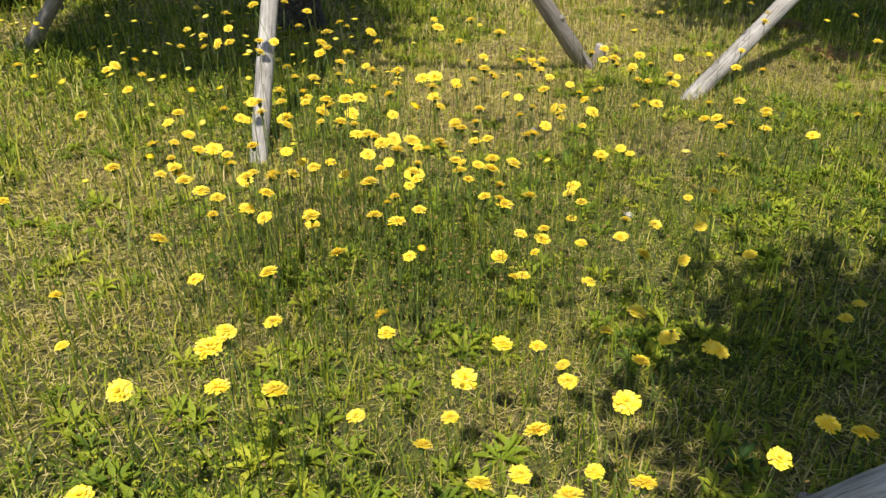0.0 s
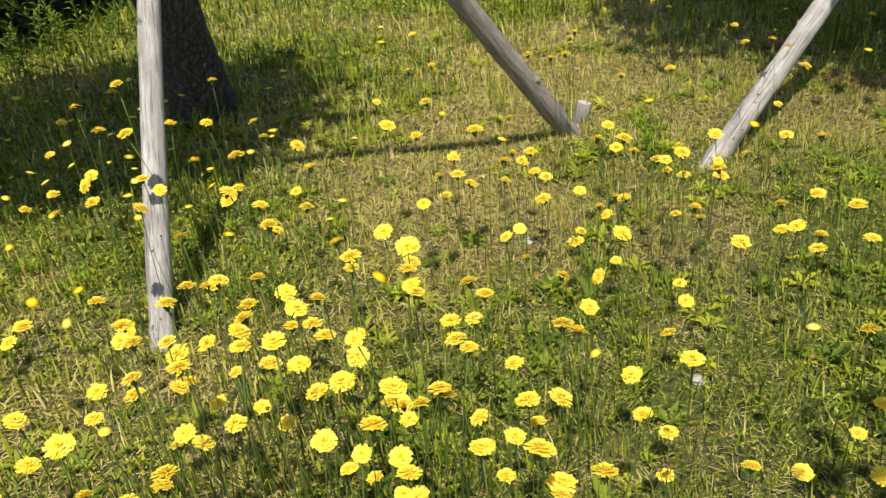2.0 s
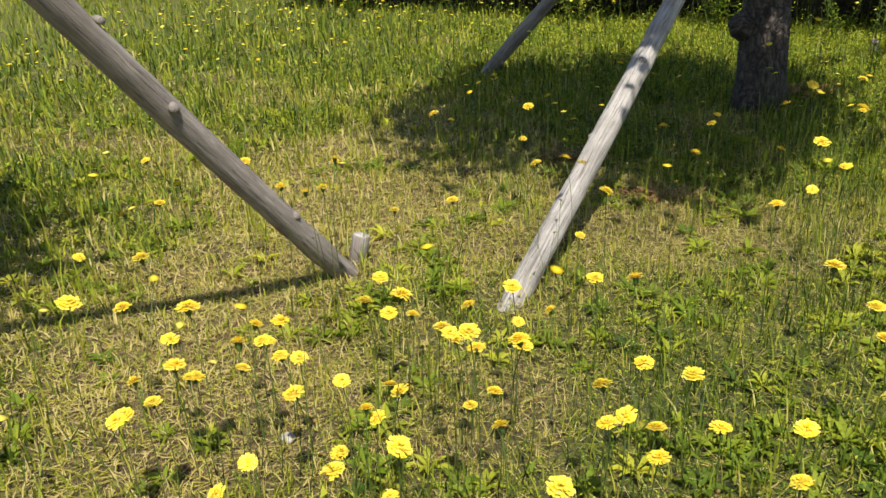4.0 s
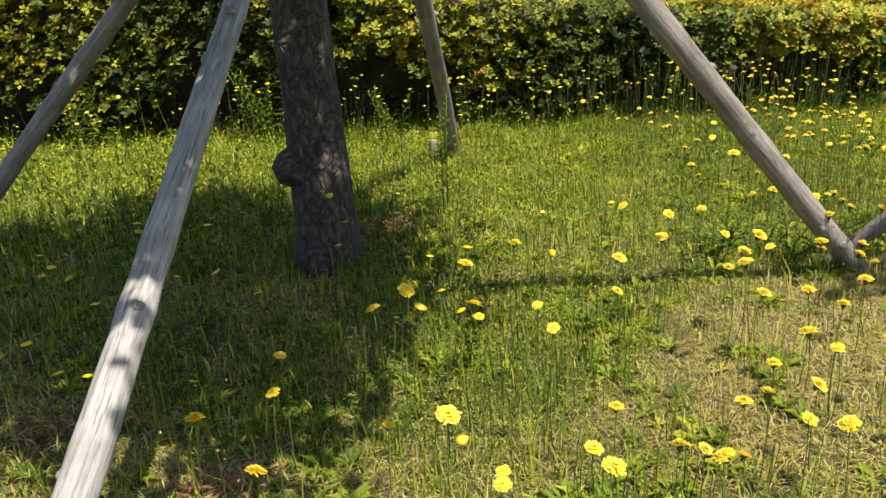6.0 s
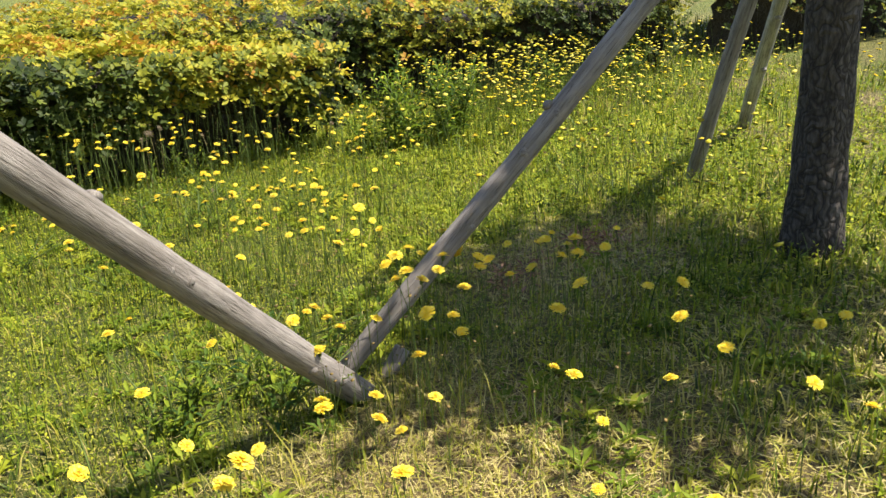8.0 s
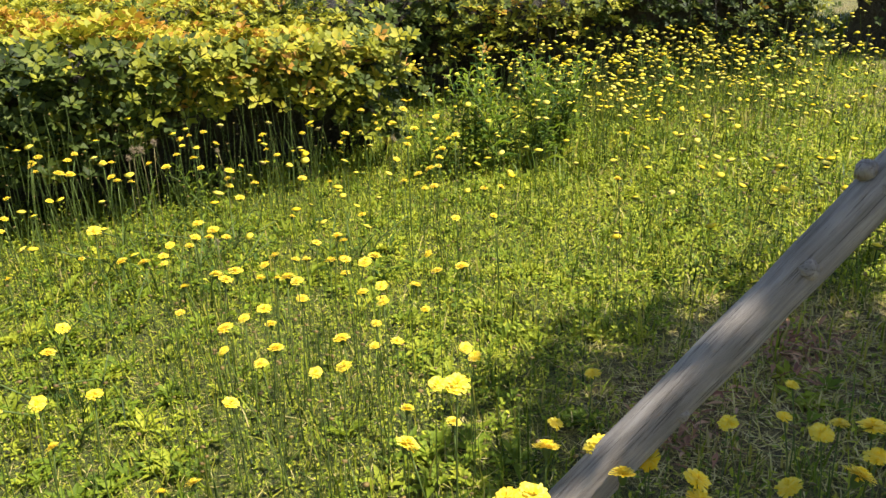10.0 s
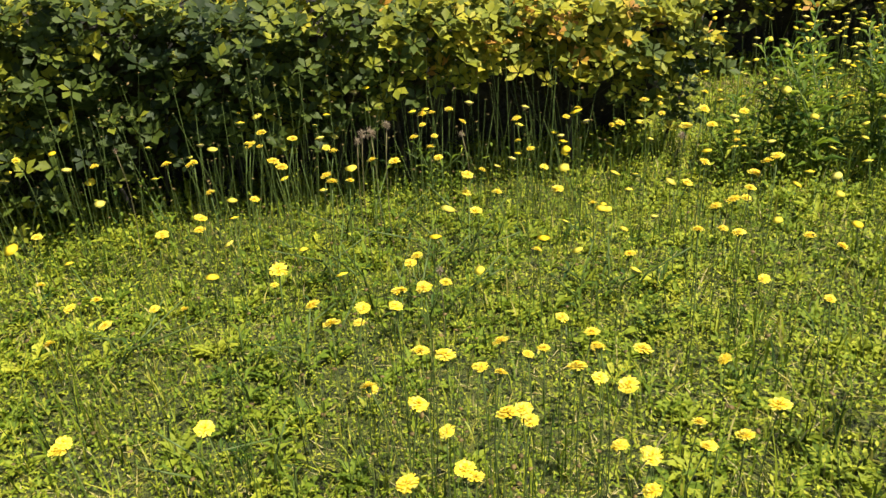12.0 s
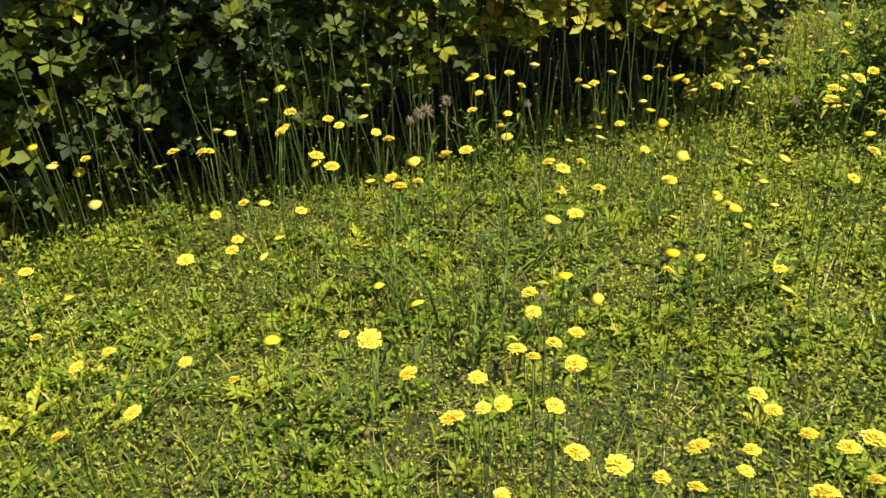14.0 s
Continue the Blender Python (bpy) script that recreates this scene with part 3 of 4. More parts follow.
# ---- flowers ----
def head_arrays(seed, radius):
    """A yellow composite flower: three rings of narrow toothed rays over a green cup."""
    r = np.random.default_rng(seed)
    v, t, c, mi = [], [], [], []
    for ring, (n, rad, tilt) in enumerate(((30, 1.0, 0.06), (26, 0.82, 0.2), (20, 0.6, 0.4), (12, 0.36, 0.8))):
        for k in range(n):
            a = 2 * math.pi * (k + 0.5 * ring) / n + r.normal(0, 0.06)
            L = radius * rad * r.uniform(0.88, 1.08)
            tl = tilt + r.normal(0, 0.08)
            d = np.array([math.cos(a) * math.cos(tl), math.sin(a) * math.cos(tl), math.sin(tl)])
            s = np.array([-math.sin(a), math.cos(a), 0]) * radius * (0.115, 0.1, 0.09, 0.08)[ring]
            z = np.array([0, 0, 0.002 * ring])
            o = len(v)
            v += [z + d * radius * 0.1 - s * 0.4, z + d * radius * 0.1 + s * 0.4, z + d * L + s, z + d * L - s]
            t += [(o, o + 1, o + 2), (o, o + 2, o + 3)]
            q = r.uniform(0.45, 1.0) - 0.22 * (ring == 3)
            c += [q] * 4
            mi += [0, 0]
    m = 8
    o = len(v)
    for z, rr in ((0.0, 0.36), (-0.5, 0.3), (-0.8, 0.12)):
        for k in range(m):
            v.append(np.array([math.cos(2 * math.pi * k / m) * rr * radius, math.sin(2 * math.pi * k / m) * rr * radius, z * radius]))
            c.append(0.2)
    for i in range(2):
        for k in range(m):
            a, b = o + i * m + k, o + i * m + (k + 1) % m
            t += [(a, b + m, b), (a, a + m, b + m)]
            mi += [1, 1]
    return np.array(v), np.array(t), np.array(c), np.array(mi)


def stem_arrays(h, seed, sides=3, r0=0.0022, bend=0.16):
    """A thin curving stem from the ground up to its top."""
    r = np.random.default_rng(seed)
    bx, by = r.normal(0, bend, 2) * h
    pts = [(bx * (s * s - s), by * (s * s - s), h * s) for s in (0, 0.2, 0.4, 0.6, 0.8, 1.0)]
    return tube(pts, [r0, r0, r0 * 0.9, r0 * 0.8, r0 * 0.8, r0 * 1.1], sides, 0.0, seed)


HEAD_SHAPES = [head_arrays(300 + k, 0.0185 + 0.0022 * (k % 4)) for k in range(8)]
HEADS, CUPS = [], []
for hv, ht, hc, hm in HEAD_SHAPES:
    n_ray = 4 * (hm == 0).sum() // 2
    HEADS.append(tri_mesh("flower_head", hv[:n_ray], ht[hm == 0], [M_PETAL], hc[:n_ray]))
    CUPS.append(tri_mesh("calyx", hv[n_ray:], ht[hm == 1] - n_ray, [M_STEM], hc[n_ray:]))
STEMS = {}


def stem_mesh(h, k):
    key = (round(h / 0.04) * 0.04, k % 4)
    if key not in STEMS:
        v, t = stem_arrays(1.0, 400 + int(key[0] * 100) + key[1], 4, 0.003)
        v = v * np.array([key[0], key[0], key[0]])
        STEMS[key] = tri_mesh("stem", v, t, [M_STEM], np.full(len(v), 0.3 + 0.1 * key[1]))
    return STEMS[key], key[0]


def yellow_flower(x, y, h, k, size=1.0):
    ob = new("yellow_flower")
    me, hh = stem_mesh(h, k)
    z = gz(x, y)
    ob.location = (x, y, z)
    r = np.random.default_rng(900 + k)
    tagged(ob, "yellow hawkbit flower on a thin bare stem", "flower", "yellow meadow flowers")
    st = part("stem", me, ob)
    st.scale = (1, 1, h / hh)
    st.rotation_euler[2] = r.uniform(0, 6.28)
    hd = part("flower_head", HEADS[k % 8], ob)
    hd.location = (0, 0, h)
    s = size * r.uniform(0.85, 1.15)
    hd.scale = (s, s, s)
    part("calyx", CUPS[k % 8], hd, "green cup under the flower")
    hd.rotation_euler = (r.normal(0.1, 0.16), r.normal(0, 0.2), r.uniform(0, 6.28))


def far_flowers(name, x, y, h, sizes, seed, label, head=True):
    """Many flowers in one mesh: thin stems with small heads."""
    r = np.random.default_rng(seed)
    n = len(x)
    z = ground_z(x, y)
    lx, ly = r.normal(0, 0.16, n) * h, r.normal(0, 0.16, n) * h
    w = np.where(head, 0.0011, 0.0009) * np.ones(n)
    a = r.uniform(0, 3.14, n)
    fx, fy = np.cos(a) * w, np.sin(a) * w
    v = np.stack([np.stack([x - fx, y - fy, z], 1), np.stack([x + fx, y + fy, z], 1), np.stack([x + lx + fx, y + ly + fy, z + h], 1), np.stack([x + lx - fx, y + ly - fy, z + h], 1)], 1)
    t = np.array([[0, 1, 2], [0, 2, 3]])[None] + np.arange(n)[:, None, None] * 4
    V, T, C = [v.reshape(-1, 3)], [t.reshape(-1, 3)], [np.full(n * 4, 0.4)]
    MI = [np.ones(n * 2, int)]
    off = n * 4
    m = 9
    ang = np.arange(m) * 2 * math.pi / m
    tx, ty = r.normal(0, 0.22, n), r.normal(0, 0.22, n)
    top = np.stack([x + lx, y + ly, z + h], 1)
    ring = []
    for k in range(m):
        rr = sizes * r.uniform(0.8, 1.1, n)
        cx, cy = np.cos(ang[k]) * rr, np.sin(ang[k]) * rr
        ring.append(np.stack([top[:, 0] + cx, top[:, 1] + cy, top[:, 2] + cx * tx + cy * ty + sizes * 0.25], 1))
    apex = top + np.array([0, 0, 1]) * (sizes * 0.55)[:, None]
    foot = top - np.array([0, 0, 1]) * (sizes * 0.55)[:, None]
    hv = np.stack(ring + [apex, foot], 1)
    tt = np.array([[k, (k + 1) % m, m] for k in range(m)] + [[(k + 1) % m, k, m + 1] for k in range(m)])
    V.append(hv.reshape(-1, 3))
    T.append((tt[None] + np.arange(n)[:, None, None] * (m + 2)).reshape(-1, 3) + off)
    C.append(np.repeat(r.uniform(0.25, 1.0, n), m + 2))
    MI.append(np.tile(np.array([0] * m + [1] * m), n))
    me = tri_mesh(name, np.concatenate(V), np.concatenate(T), [M_PETAL if head else M_SEED, M_STEM], np.concatenate(C), np.concatenate(MI))
    tagged(new(name, me), label, "flowers", kind="stuff")


def patch(n, cx, cy, sx, sy, turn=0.0):
    a, b = rng.normal(0, sx, n), rng.normal(0, sy, n)
    c, s = math.cos(radians(turn)), math.sin(radians(turn))
    return cx + a * c - b * s, cy + a * s + b * c


def joined_flowers(name, places, size, label):
    """Flowers past the first few hundred: the same heads and stems in one mesh."""
    V, T, C, MI, off = [], [], [], [], 0
    r = np.random.default_rng(77)
    for k, (x, y, h) in enumerate(places):
        hv, ht, hc, hm = HEAD_SHAPES[k % 8]
        turn = np.array(Euler((r.normal(0.12, 0.25), r.normal(0, 0.25), r.uniform(0, 6.28))).to_matrix())
        z = gz(x, y)
        sv, st = stem_arrays(h - z, 700 + k, 4, 0.0017)
        for v, t, c, m in (((hv * size * (0.72 if 0.75 * x + 0.9 * y > 6.0 else 1.05) * r.uniform(0.85, 1.15)) @ turn.T + (x, y, h), ht, hc, hm), (sv + (x, y, z), st, np.full(len(sv), 0.4), np.ones(len(st), int))):
            V.append(v); T.append(t + off); C.append(c); MI.append(m)
            off += len(v)
    me = tri_mesh(name, np.concatenate(V), np.concatenate(T), [M_PETAL, M_STEM], np.concatenate(C), np.concatenate(MI))
    tagged(new(name, me), label, "flowers", kind="stuff")

# Flowers that stand singly: plan places and heights, by stretch
BEDS = []
BEDS.append([(-0.51, -0.19, 0.56), (-0.34, -0.19, 0.55), (0.22, -0.13, 0.3), (-0.61, -0.63, 0.49), (-0.57, -0.64, 0.43), (0.22, -0.27, 0.25), (0.01, -0.54, 0.4), (-0.31, -0.53, 0.41), (1.13, 2.75, 0.37), (1.24, 2.36, 0.43), (0.71, 2.91, 0.42), (-0.05, 3.73, 0.46), (1.51, 3.07, 0.43), (3.42, 3.91, 0.3), (3.58, 3.55, 0.64), (3.97, 3.58, 0.34), (4.97, 5.88, 0.41), (3.92, 6.34, 0.4), (4.18, 6.1, 0.41), (3.68, 4.87, 0.28), (4.06, 4.45, 0.47), (4.19, 4.29, 0.47), (4.01, 4.76, 0.28), (4.94, 6.46, 0.54), (5.42, 5.88, 0.33), (-0.46, -0.22, 0.65), (-0.41, -0.19, 0.65), (-0.01, -0.24, 0.55), (0.03, -0.24, 0.5), (0.24, 0.15, 0.3), (0.0, -0.02, 0.47), (-0.41, 0.11, 0.65)])   # found along the walk
BEDS.append([(-0.56, -0.01, 0.65), (-0.16, 1.01, 0.22), (-0.68, 1.05, 0.27), (-0.28, -0.28, 0.53), (-0.7, -0.34, 0.59), (-0.64, -0.31, 0.61), (0.16, 0.98, 0.13), (0.12, 0.41, 0.22), (0.12, 1.13, 0.28), (-0.11, 1.37, 0.38), (-0.65, 0.18, 0.66), (-1.63, 0.83, 0.72), (-1.47, 0.33, 0.58), (0.07, 1.21, 0.42), (0.12, 1.28, 0.34), (0.51, 1.27, 0.32), (0.21, 1.43, 0.33), (0.29, 1.48, 0.34), (-0.41, 2.04, 0.57), (3.06, 2.51, 0.2), (3.04, 2.57, 0.27), (3.11, 3.02, 0.35), (3.03, 3.14, 0.3), (3.18, 3.45, 0.19), (3.71, 4.11, 0.45), (3.92, 4.3, 0.4), (4.12, 3.57, 0.38), (4.08, 3.28, 0.38), (4.42, 4.21, 0.25), (4.03, 4.82, 0.41), (7.11, 4.9, 0.51), (5.92, 5.78, 0.24)])   # found along the walk
BEDS.append([(4.15, 4.83, 0.44), (4.0, 4.74, 0.49), (4.14, 4.73, 0.49), (4.53, 4.6, 0.24), (4.12, 4.18, 0.43), (4.33, 4.18, 0.37), (3.88, 4.39, 0.51), (4.08, 4.67, 0.39), (3.79, 5.47, 0.26), (3.42, 4.73, 0.47), (4.01, 4.99, 0.39), (3.98, 4.29, 0.5), (4.55, 6.6, 0.57), (4.73, 6.33, 0.54), (5.08, 6.03, 0.4), (6.1, 5.82, 0.39), (5.7, 5.83, 0.4), (5.88, 5.77, 0.23), (4.18, 6.16, 0.19), (4.85, 5.47, 0.35), (4.36, 5.7, 0.54), (4.26, 5.82, 0.52), (6.07, 5.29, 0.26), (0.79, -0.49, 0.34), (0.03, -1.23, 0.61), (-0.31, -1.24, 0.34), (3.08, 2.33, 0.29), (2.91, 2.21, 0.32), (3.27, 2.64, 0.29)])   # found along the walk
BEDS.append([(-0.76, -0.63, 0.51), (-0.72, -0.61, 0.53), (-0.67, -0.63, 0.51), (-0.72, -0.6, 0.51), (-0.51, -0.67, 0.51), (-0.5, -0.56, 0.53), (-0.56, -0.47, 0.49), (-0.61, -0.5, 0.52), (-0.78, -0.54, 0.57), (-0.75, -0.48, 0.53), (-0.8, -0.54, 0.49), (-0.76, -0.58, 0.54), (-0.88, -0.69, 0.53), (-0.39, -0.63, 0.46), (-0.27, -0.58, 0.47), (-0.78, -0.19, 0.58), (-0.66, -0.19, 0.6), (-0.74, -0.2, 0.59), (-0.63, -0.21, 0.56), (-0.59, -0.26, 0.56), (-0.57, -0.18, 0.61), (-0.47, -0.14, 0.55), (-0.49, 0.0, 0.58), (-0.42, -0.02, 0.63), (-0.67, 0.0, 0.62), (-0.71, -0.05, 0.63), (-0.79, -0.04, 0.57), (-0.22, -0.31, 0.51), (-0.21, -0.28, 0.52), (-0.21, -0.23, 0.54), (-0.2, -0.4, 0.51), (-0.13, -0.42, 0.47)])   # round the first pole
BEDS.append([(-0.04, -0.4, 0.46), (-0.1, -0.53, 0.49), (-0.05, -0.5, 0.47), (-0.13, -0.3, 0.47), (-0.12, -0.29, 0.51), (-0.08, -0.34, 0.52), (-0.23, -0.11, 0.52), (-0.15, -0.21, 0.55), (-0.14, -0.1, 0.53), (-0.07, -0.09, 0.47), (-0.03, -0.18, 0.49), (0.02, -0.16, 0.51), (-0.04, 0.03, 0.51), (-0.13, 0.03, 0.53), (-0.17, 0.06, 0.52), (-0.34, -0.04, 0.56), (-0.28, 0.13, 0.57), (-0.32, 0.18, 0.59), (-0.31, 0.17, 0.56), (-0.45, 0.17, 0.58), (0.1, -0.28, 0.48), (0.15, -0.28, 0.3), (0.15, -0.28, 0.3), (0.23, -0.21, 0.3), (0.15, -0.13, 0.3), (0.2, -0.07, 0.3), (0.18, 0.19, 0.3), (0.25, 0.03, 0.3), (0.33, -0.1, 0.3), (0.51, -0.08, 0.3), (0.42, -0.29, 0.3), (0.23, -0.36, 0.3)])   # round the first pole
BEDS.append([(0.49, 0.11, 0.3), (0.4, 0.1, 0.3), (0.42, -0.01, 0.3), (0.57, 0.13, 0.4), (0.21, 0.65, 0.29), (0.19, 0.49, 0.3), (-0.12, 0.85, 0.31), (-0.0, 0.82, 0.28), (0.11, -0.2, 0.44)])   # round the first pole
BEDS.append([(3.63, 4.68, 0.42), (3.42, 4.82, 0.4), (4.18, 4.17, 0.39), (3.87, 4.26, 0.47), (3.81, 4.33, 0.43), (4.22, 4.37, 0.44), (4.14, 4.56, 0.38), (4.04, 4.32, 0.46), (3.89, 4.56, 0.45), (4.09, 4.6, 0.41), (4.18, 4.46, 0.44), (4.25, 4.49, 0.41), (4.38, 4.47, 0.37), (4.44, 4.4, 0.37), (4.22, 4.85, 0.42), (4.19, 4.91, 0.39), (4.08, 4.89, 0.4), (3.96, 4.81, 0.44), (4.02, 5.21, 0.35), (4.3, 4.87, 0.39), (4.23, 4.91, 0.45), (4.31, 5.0, 0.41), (3.79, 5.21, 0.37), (3.62, 5.24, 0.38), (3.68, 5.59, 0.28), (3.61, 5.57, 0.29), (3.57, 5.65, 0.34), (3.51, 5.32, 0.34), (5.0, 4.48, 0.3), (5.21, 4.49, 0.35), (4.53, 4.27, 0.37), (4.36, 4.55, 0.41)])   # in front of the hedge
BEDS.append([(4.87, 4.8, 0.3), (4.67, 5.21, 0.36), (4.22, 4.09, 0.43)])   # in front of the hedge
BEDS.append([(3.56, 6.12, 0.44), (3.71, 6.48, 0.44), (3.93, 6.67, 0.43), (3.86, 6.45, 0.37), (3.61, 5.78, 0.42), (4.14, 6.27, 0.37), (4.21, 6.23, 0.36), (4.05, 5.63, 0.47), (3.99, 5.56, 0.43), (4.0, 5.63, 0.37), (3.9, 5.65, 0.38), (4.67, 6.31, 0.48), (4.49, 6.41, 0.45), (4.4, 6.02, 0.48), (4.3, 5.89, 0.49), (4.43, 6.12, 0.4), (4.47, 5.94, 0.46), (4.25, 5.57, 0.51), (4.28, 5.69, 0.49), (4.49, 5.74, 0.47), (4.46, 5.64, 0.49), (4.32, 5.44, 0.5), (4.32, 5.41, 0.49), (4.4, 5.45, 0.46), (4.14, 5.54, 0.45), (4.47, 5.43, 0.51), (4.59, 5.5, 0.46), (5.03, 5.9, 0.44), (5.08, 5.86, 0.45), (5.18, 5.91, 0.37), (4.88, 5.81, 0.4), (4.79, 5.56, 0.48)])   # along the hedge foot
BEDS.append([(4.8, 5.6, 0.43), (4.86, 5.64, 0.37), (4.69, 5.27, 0.45), (4.73, 5.25, 0.46), (4.69, 5.28, 0.39), (4.76, 5.22, 0.39), (5.22, 5.64, 0.43), (5.09, 5.49, 0.41), (5.1, 5.44, 0.39), (5.45, 5.62, 0.39), (5.51, 5.62, 0.41), (5.79, 5.89, 0.37), (5.01, 5.28, 0.39), (5.5, 5.4, 0.4), (6.19, 5.85, 0.37), (6.28, 5.87, 0.36), (6.35, 5.81, 0.32), (6.42, 6.02, 0.41), (5.37, 5.19, 0.55), (6.05, 5.66, 0.31), (5.94, 5.56, 0.31), (5.45, 5.02, 0.59), (5.26, 4.94, 0.54), (6.39, 5.49, 0.3), (5.74, 5.06, 0.46), (5.27, 4.89, 0.6), (5.65, 5.12, 0.42), (5.48, 4.91, 0.45), (5.11, 4.76, 0.51), (5.04, 4.76, 0.47), (5.11, 4.66, 0.43), (5.12, 4.63, 0.44)])   # along the hedge foot
BEDS.append([(5.1, 4.61, 0.48), (5.18, 4.62, 0.53), (5.06, 4.68, 0.42), (5.03, 4.63, 0.38), (4.96, 4.54, 0.42), (5.21, 4.61, 0.54), (4.94, 5.15, 0.37), (4.88, 4.95, 0.4)])   # along the hedge foot
BEDS.append([(4.07, 6.81, 0.55), (4.19, 6.77, 0.56), (4.85, 6.75, 0.57), (4.58, 6.72, 0.54), (5.07, 6.68, 0.53)])   # high, close to the hedge
BEDS.append([(-1.39, 2.61, 0.38), (-0.85, 2.35, 0.46), (-1.05, 2.05, 0.41), (-0.62, 2.08, 0.46), (-0.47, 1.89, 0.51), (-0.4, 1.85, 0.54), (-0.52, 2.4, 0.44), (-0.2, 1.92, 0.44), (-0.02, 1.93, 0.47), (-0.25, 3.04, 0.45), (-0.22, 3.33, 0.34), (-0.05, 3.79, 0.43), (0.16, 2.98, 0.49), (0.23, 3.52, 0.4), (0.13, 3.11, 0.31), (0.22, 2.32, 0.46), (0.32, 2.44, 0.44), (0.39, 2.66, 0.35), (0.3, 4.24, 0.37), (0.42, 3.91, 0.46), (0.58, 3.72, 0.4), (0.66, 3.94, 0.34), (0.96, 3.18, 0.39), (0.9, 2.94, 0.42), (0.81, 2.71, 0.37), (1.24, 2.64, 0.43), (1.27, 2.42, 0.41), (1.13, 2.3, 0.37), (0.95, 2.01, 0.43), (0.45, 2.07, 0.45), (0.37, 2.06, 0.3), (0.41, 1.71, 0.32)])   # by the second tree
BEDS.append([(0.19, 1.51, 0.39), (1.14, 1.65, 0.28), (1.09, 1.45, 0.3), (0.95, 1.02, 0.42), (0.82, 1.07, 0.3), (0.65, 1.06, 0.3), (0.52, 1.05, 0.3), (0.42, 1.06, 0.3), (0.62, 1.26, 0.3), (0.23, 1.3, 0.34), (0.06, 1.35, 0.32), (0.03, 1.34, 0.36), (0.08, 1.46, 0.36), (-0.12, 1.57, 0.33), (-0.06, 1.42, 0.35), (-0.18, 1.41, 0.39), (-0.19, 1.63, 0.35), (-0.03, 1.09, 0.34), (-0.07, 1.03, 0.31), (-0.33, 1.29, 0.29), (-0.41, 1.3, 0.33), (-0.46, 1.24, 0.36), (-0.48, 1.4, 0.32), (-0.42, 1.42, 0.32), (-0.85, 1.4, 0.36), (-0.61, 1.19, 0.32), (-0.56, 1.19, 0.29), (-0.6, 1.05, 0.31), (1.28, 3.35, 0.39), (1.09, 1.86, 0.3)])   # by the second tree
BEDS.append([(-1.45, 0.46, 0.58), (-1.33, 0.33, 0.57), (-1.4, 0.26, 0.56), (-1.25, 0.41, 0.52), (-1.22, 0.47, 0.55), (-0.95, 0.43, 0.59), (-0.99, 0.6, 0.46), (-1.22, 0.83, 0.5), (-1.18, 0.59, 0.59), (-1.36, 0.73, 0.64), (-1.45, 1.0, 0.53), (-2.36, 1.51, 0.42), (-1.69, 0.69, 0.69), (-2.3, 1.15, 0.42), (-2.0, 1.04, 0.45), (-1.45, 0.63, 0.64), (-1.68, 1.36, 0.55), (-1.16, 1.71, 0.36), (-1.09, 1.89, 0.43), (-0.65, 1.26, 0.35), (-0.55, 1.14, 0.32), (-0.45, 1.22, 0.3), (-0.64, 0.96, 0.32), (-0.36, 0.27, 0.59), (-1.01, 0.28, 0.53), (0.62, 0.25, 0.38), (0.6, 0.44, 0.42), (-0.01, 0.96, 0.29), (-0.12, 0.91, 0.31), (-0.27, 0.8, 0.36), (-0.3, 1.15, 0.28), (-0.07, 1.17, 0.3)])   # beyond the first pole
BEDS.append([(-0.09, 1.02, 0.34), (0.17, 1.19, 0.28), (0.41, 1.16, 0.33), (0.46, 1.09, 0.3), (-0.34, 1.2, 0.35), (-0.18, 1.15, 0.32)])   # beyond the first pole
BEDS.append([(3.75, 3.49, 0.45), (3.81, 3.42, 0.44), (3.76, 3.36, 0.44), (3.6, 3.48, 0.45), (3.51, 3.47, 0.3), (3.52, 3.35, 0.48), (3.56, 3.32, 0.44), (3.55, 3.41, 0.43), (3.57, 3.42, 0.5), (3.66, 3.23, 0.39), (3.96, 3.41, 0.39), (3.7, 3.16, 0.48), (3.81, 3.25, 0.4), (4.0, 3.15, 0.34), (3.7, 3.09, 0.44), (4.17, 3.04, 0.34), (4.12, 3.03, 0.37), (4.15, 3.05, 0.41), (4.18, 2.95, 0.38), (4.46, 3.0, 0.35), (4.17, 3.2, 0.37), (3.82, 3.26, 0.43), (3.83, 3.34, 0.43), (3.69, 3.34, 0.42), (3.5, 3.71, 0.3), (3.39, 3.71, 0.3), (3.29, 3.68, 0.3), (3.45, 3.62, 0.3), (3.41, 3.54, 0.3), (3.32, 3.88, 0.3), (3.46, 3.71, 0.3), (3.76, 3.68, 0.43)])   # by the third tree
BEDS.append([(3.84, 3.77, 0.44), (4.09, 3.84, 0.36), (4.02, 3.82, 0.42), (4.05, 4.06, 0.46), (3.8, 4.16, 0.43), (3.92, 4.08, 0.42), (3.97, 4.02, 0.45), (3.94, 3.94, 0.44), (3.41, 4.42, 0.42), (3.14, 3.95, 0.48), (3.47, 4.02, 0.3), (3.5, 4.1, 0.3), (3.47, 4.32, 0.44), (3.45, 4.13, 0.3), (3.64, 3.69, 0.52), (3.57, 3.64, 0.51), (3.79, 4.04, 0.41), (4.02, 3.05, 0.39), (4.05, 3.12, 0.43), (4.23, 3.11, 0.35), (4.35, 3.22, 0.34)])   # by the third tree
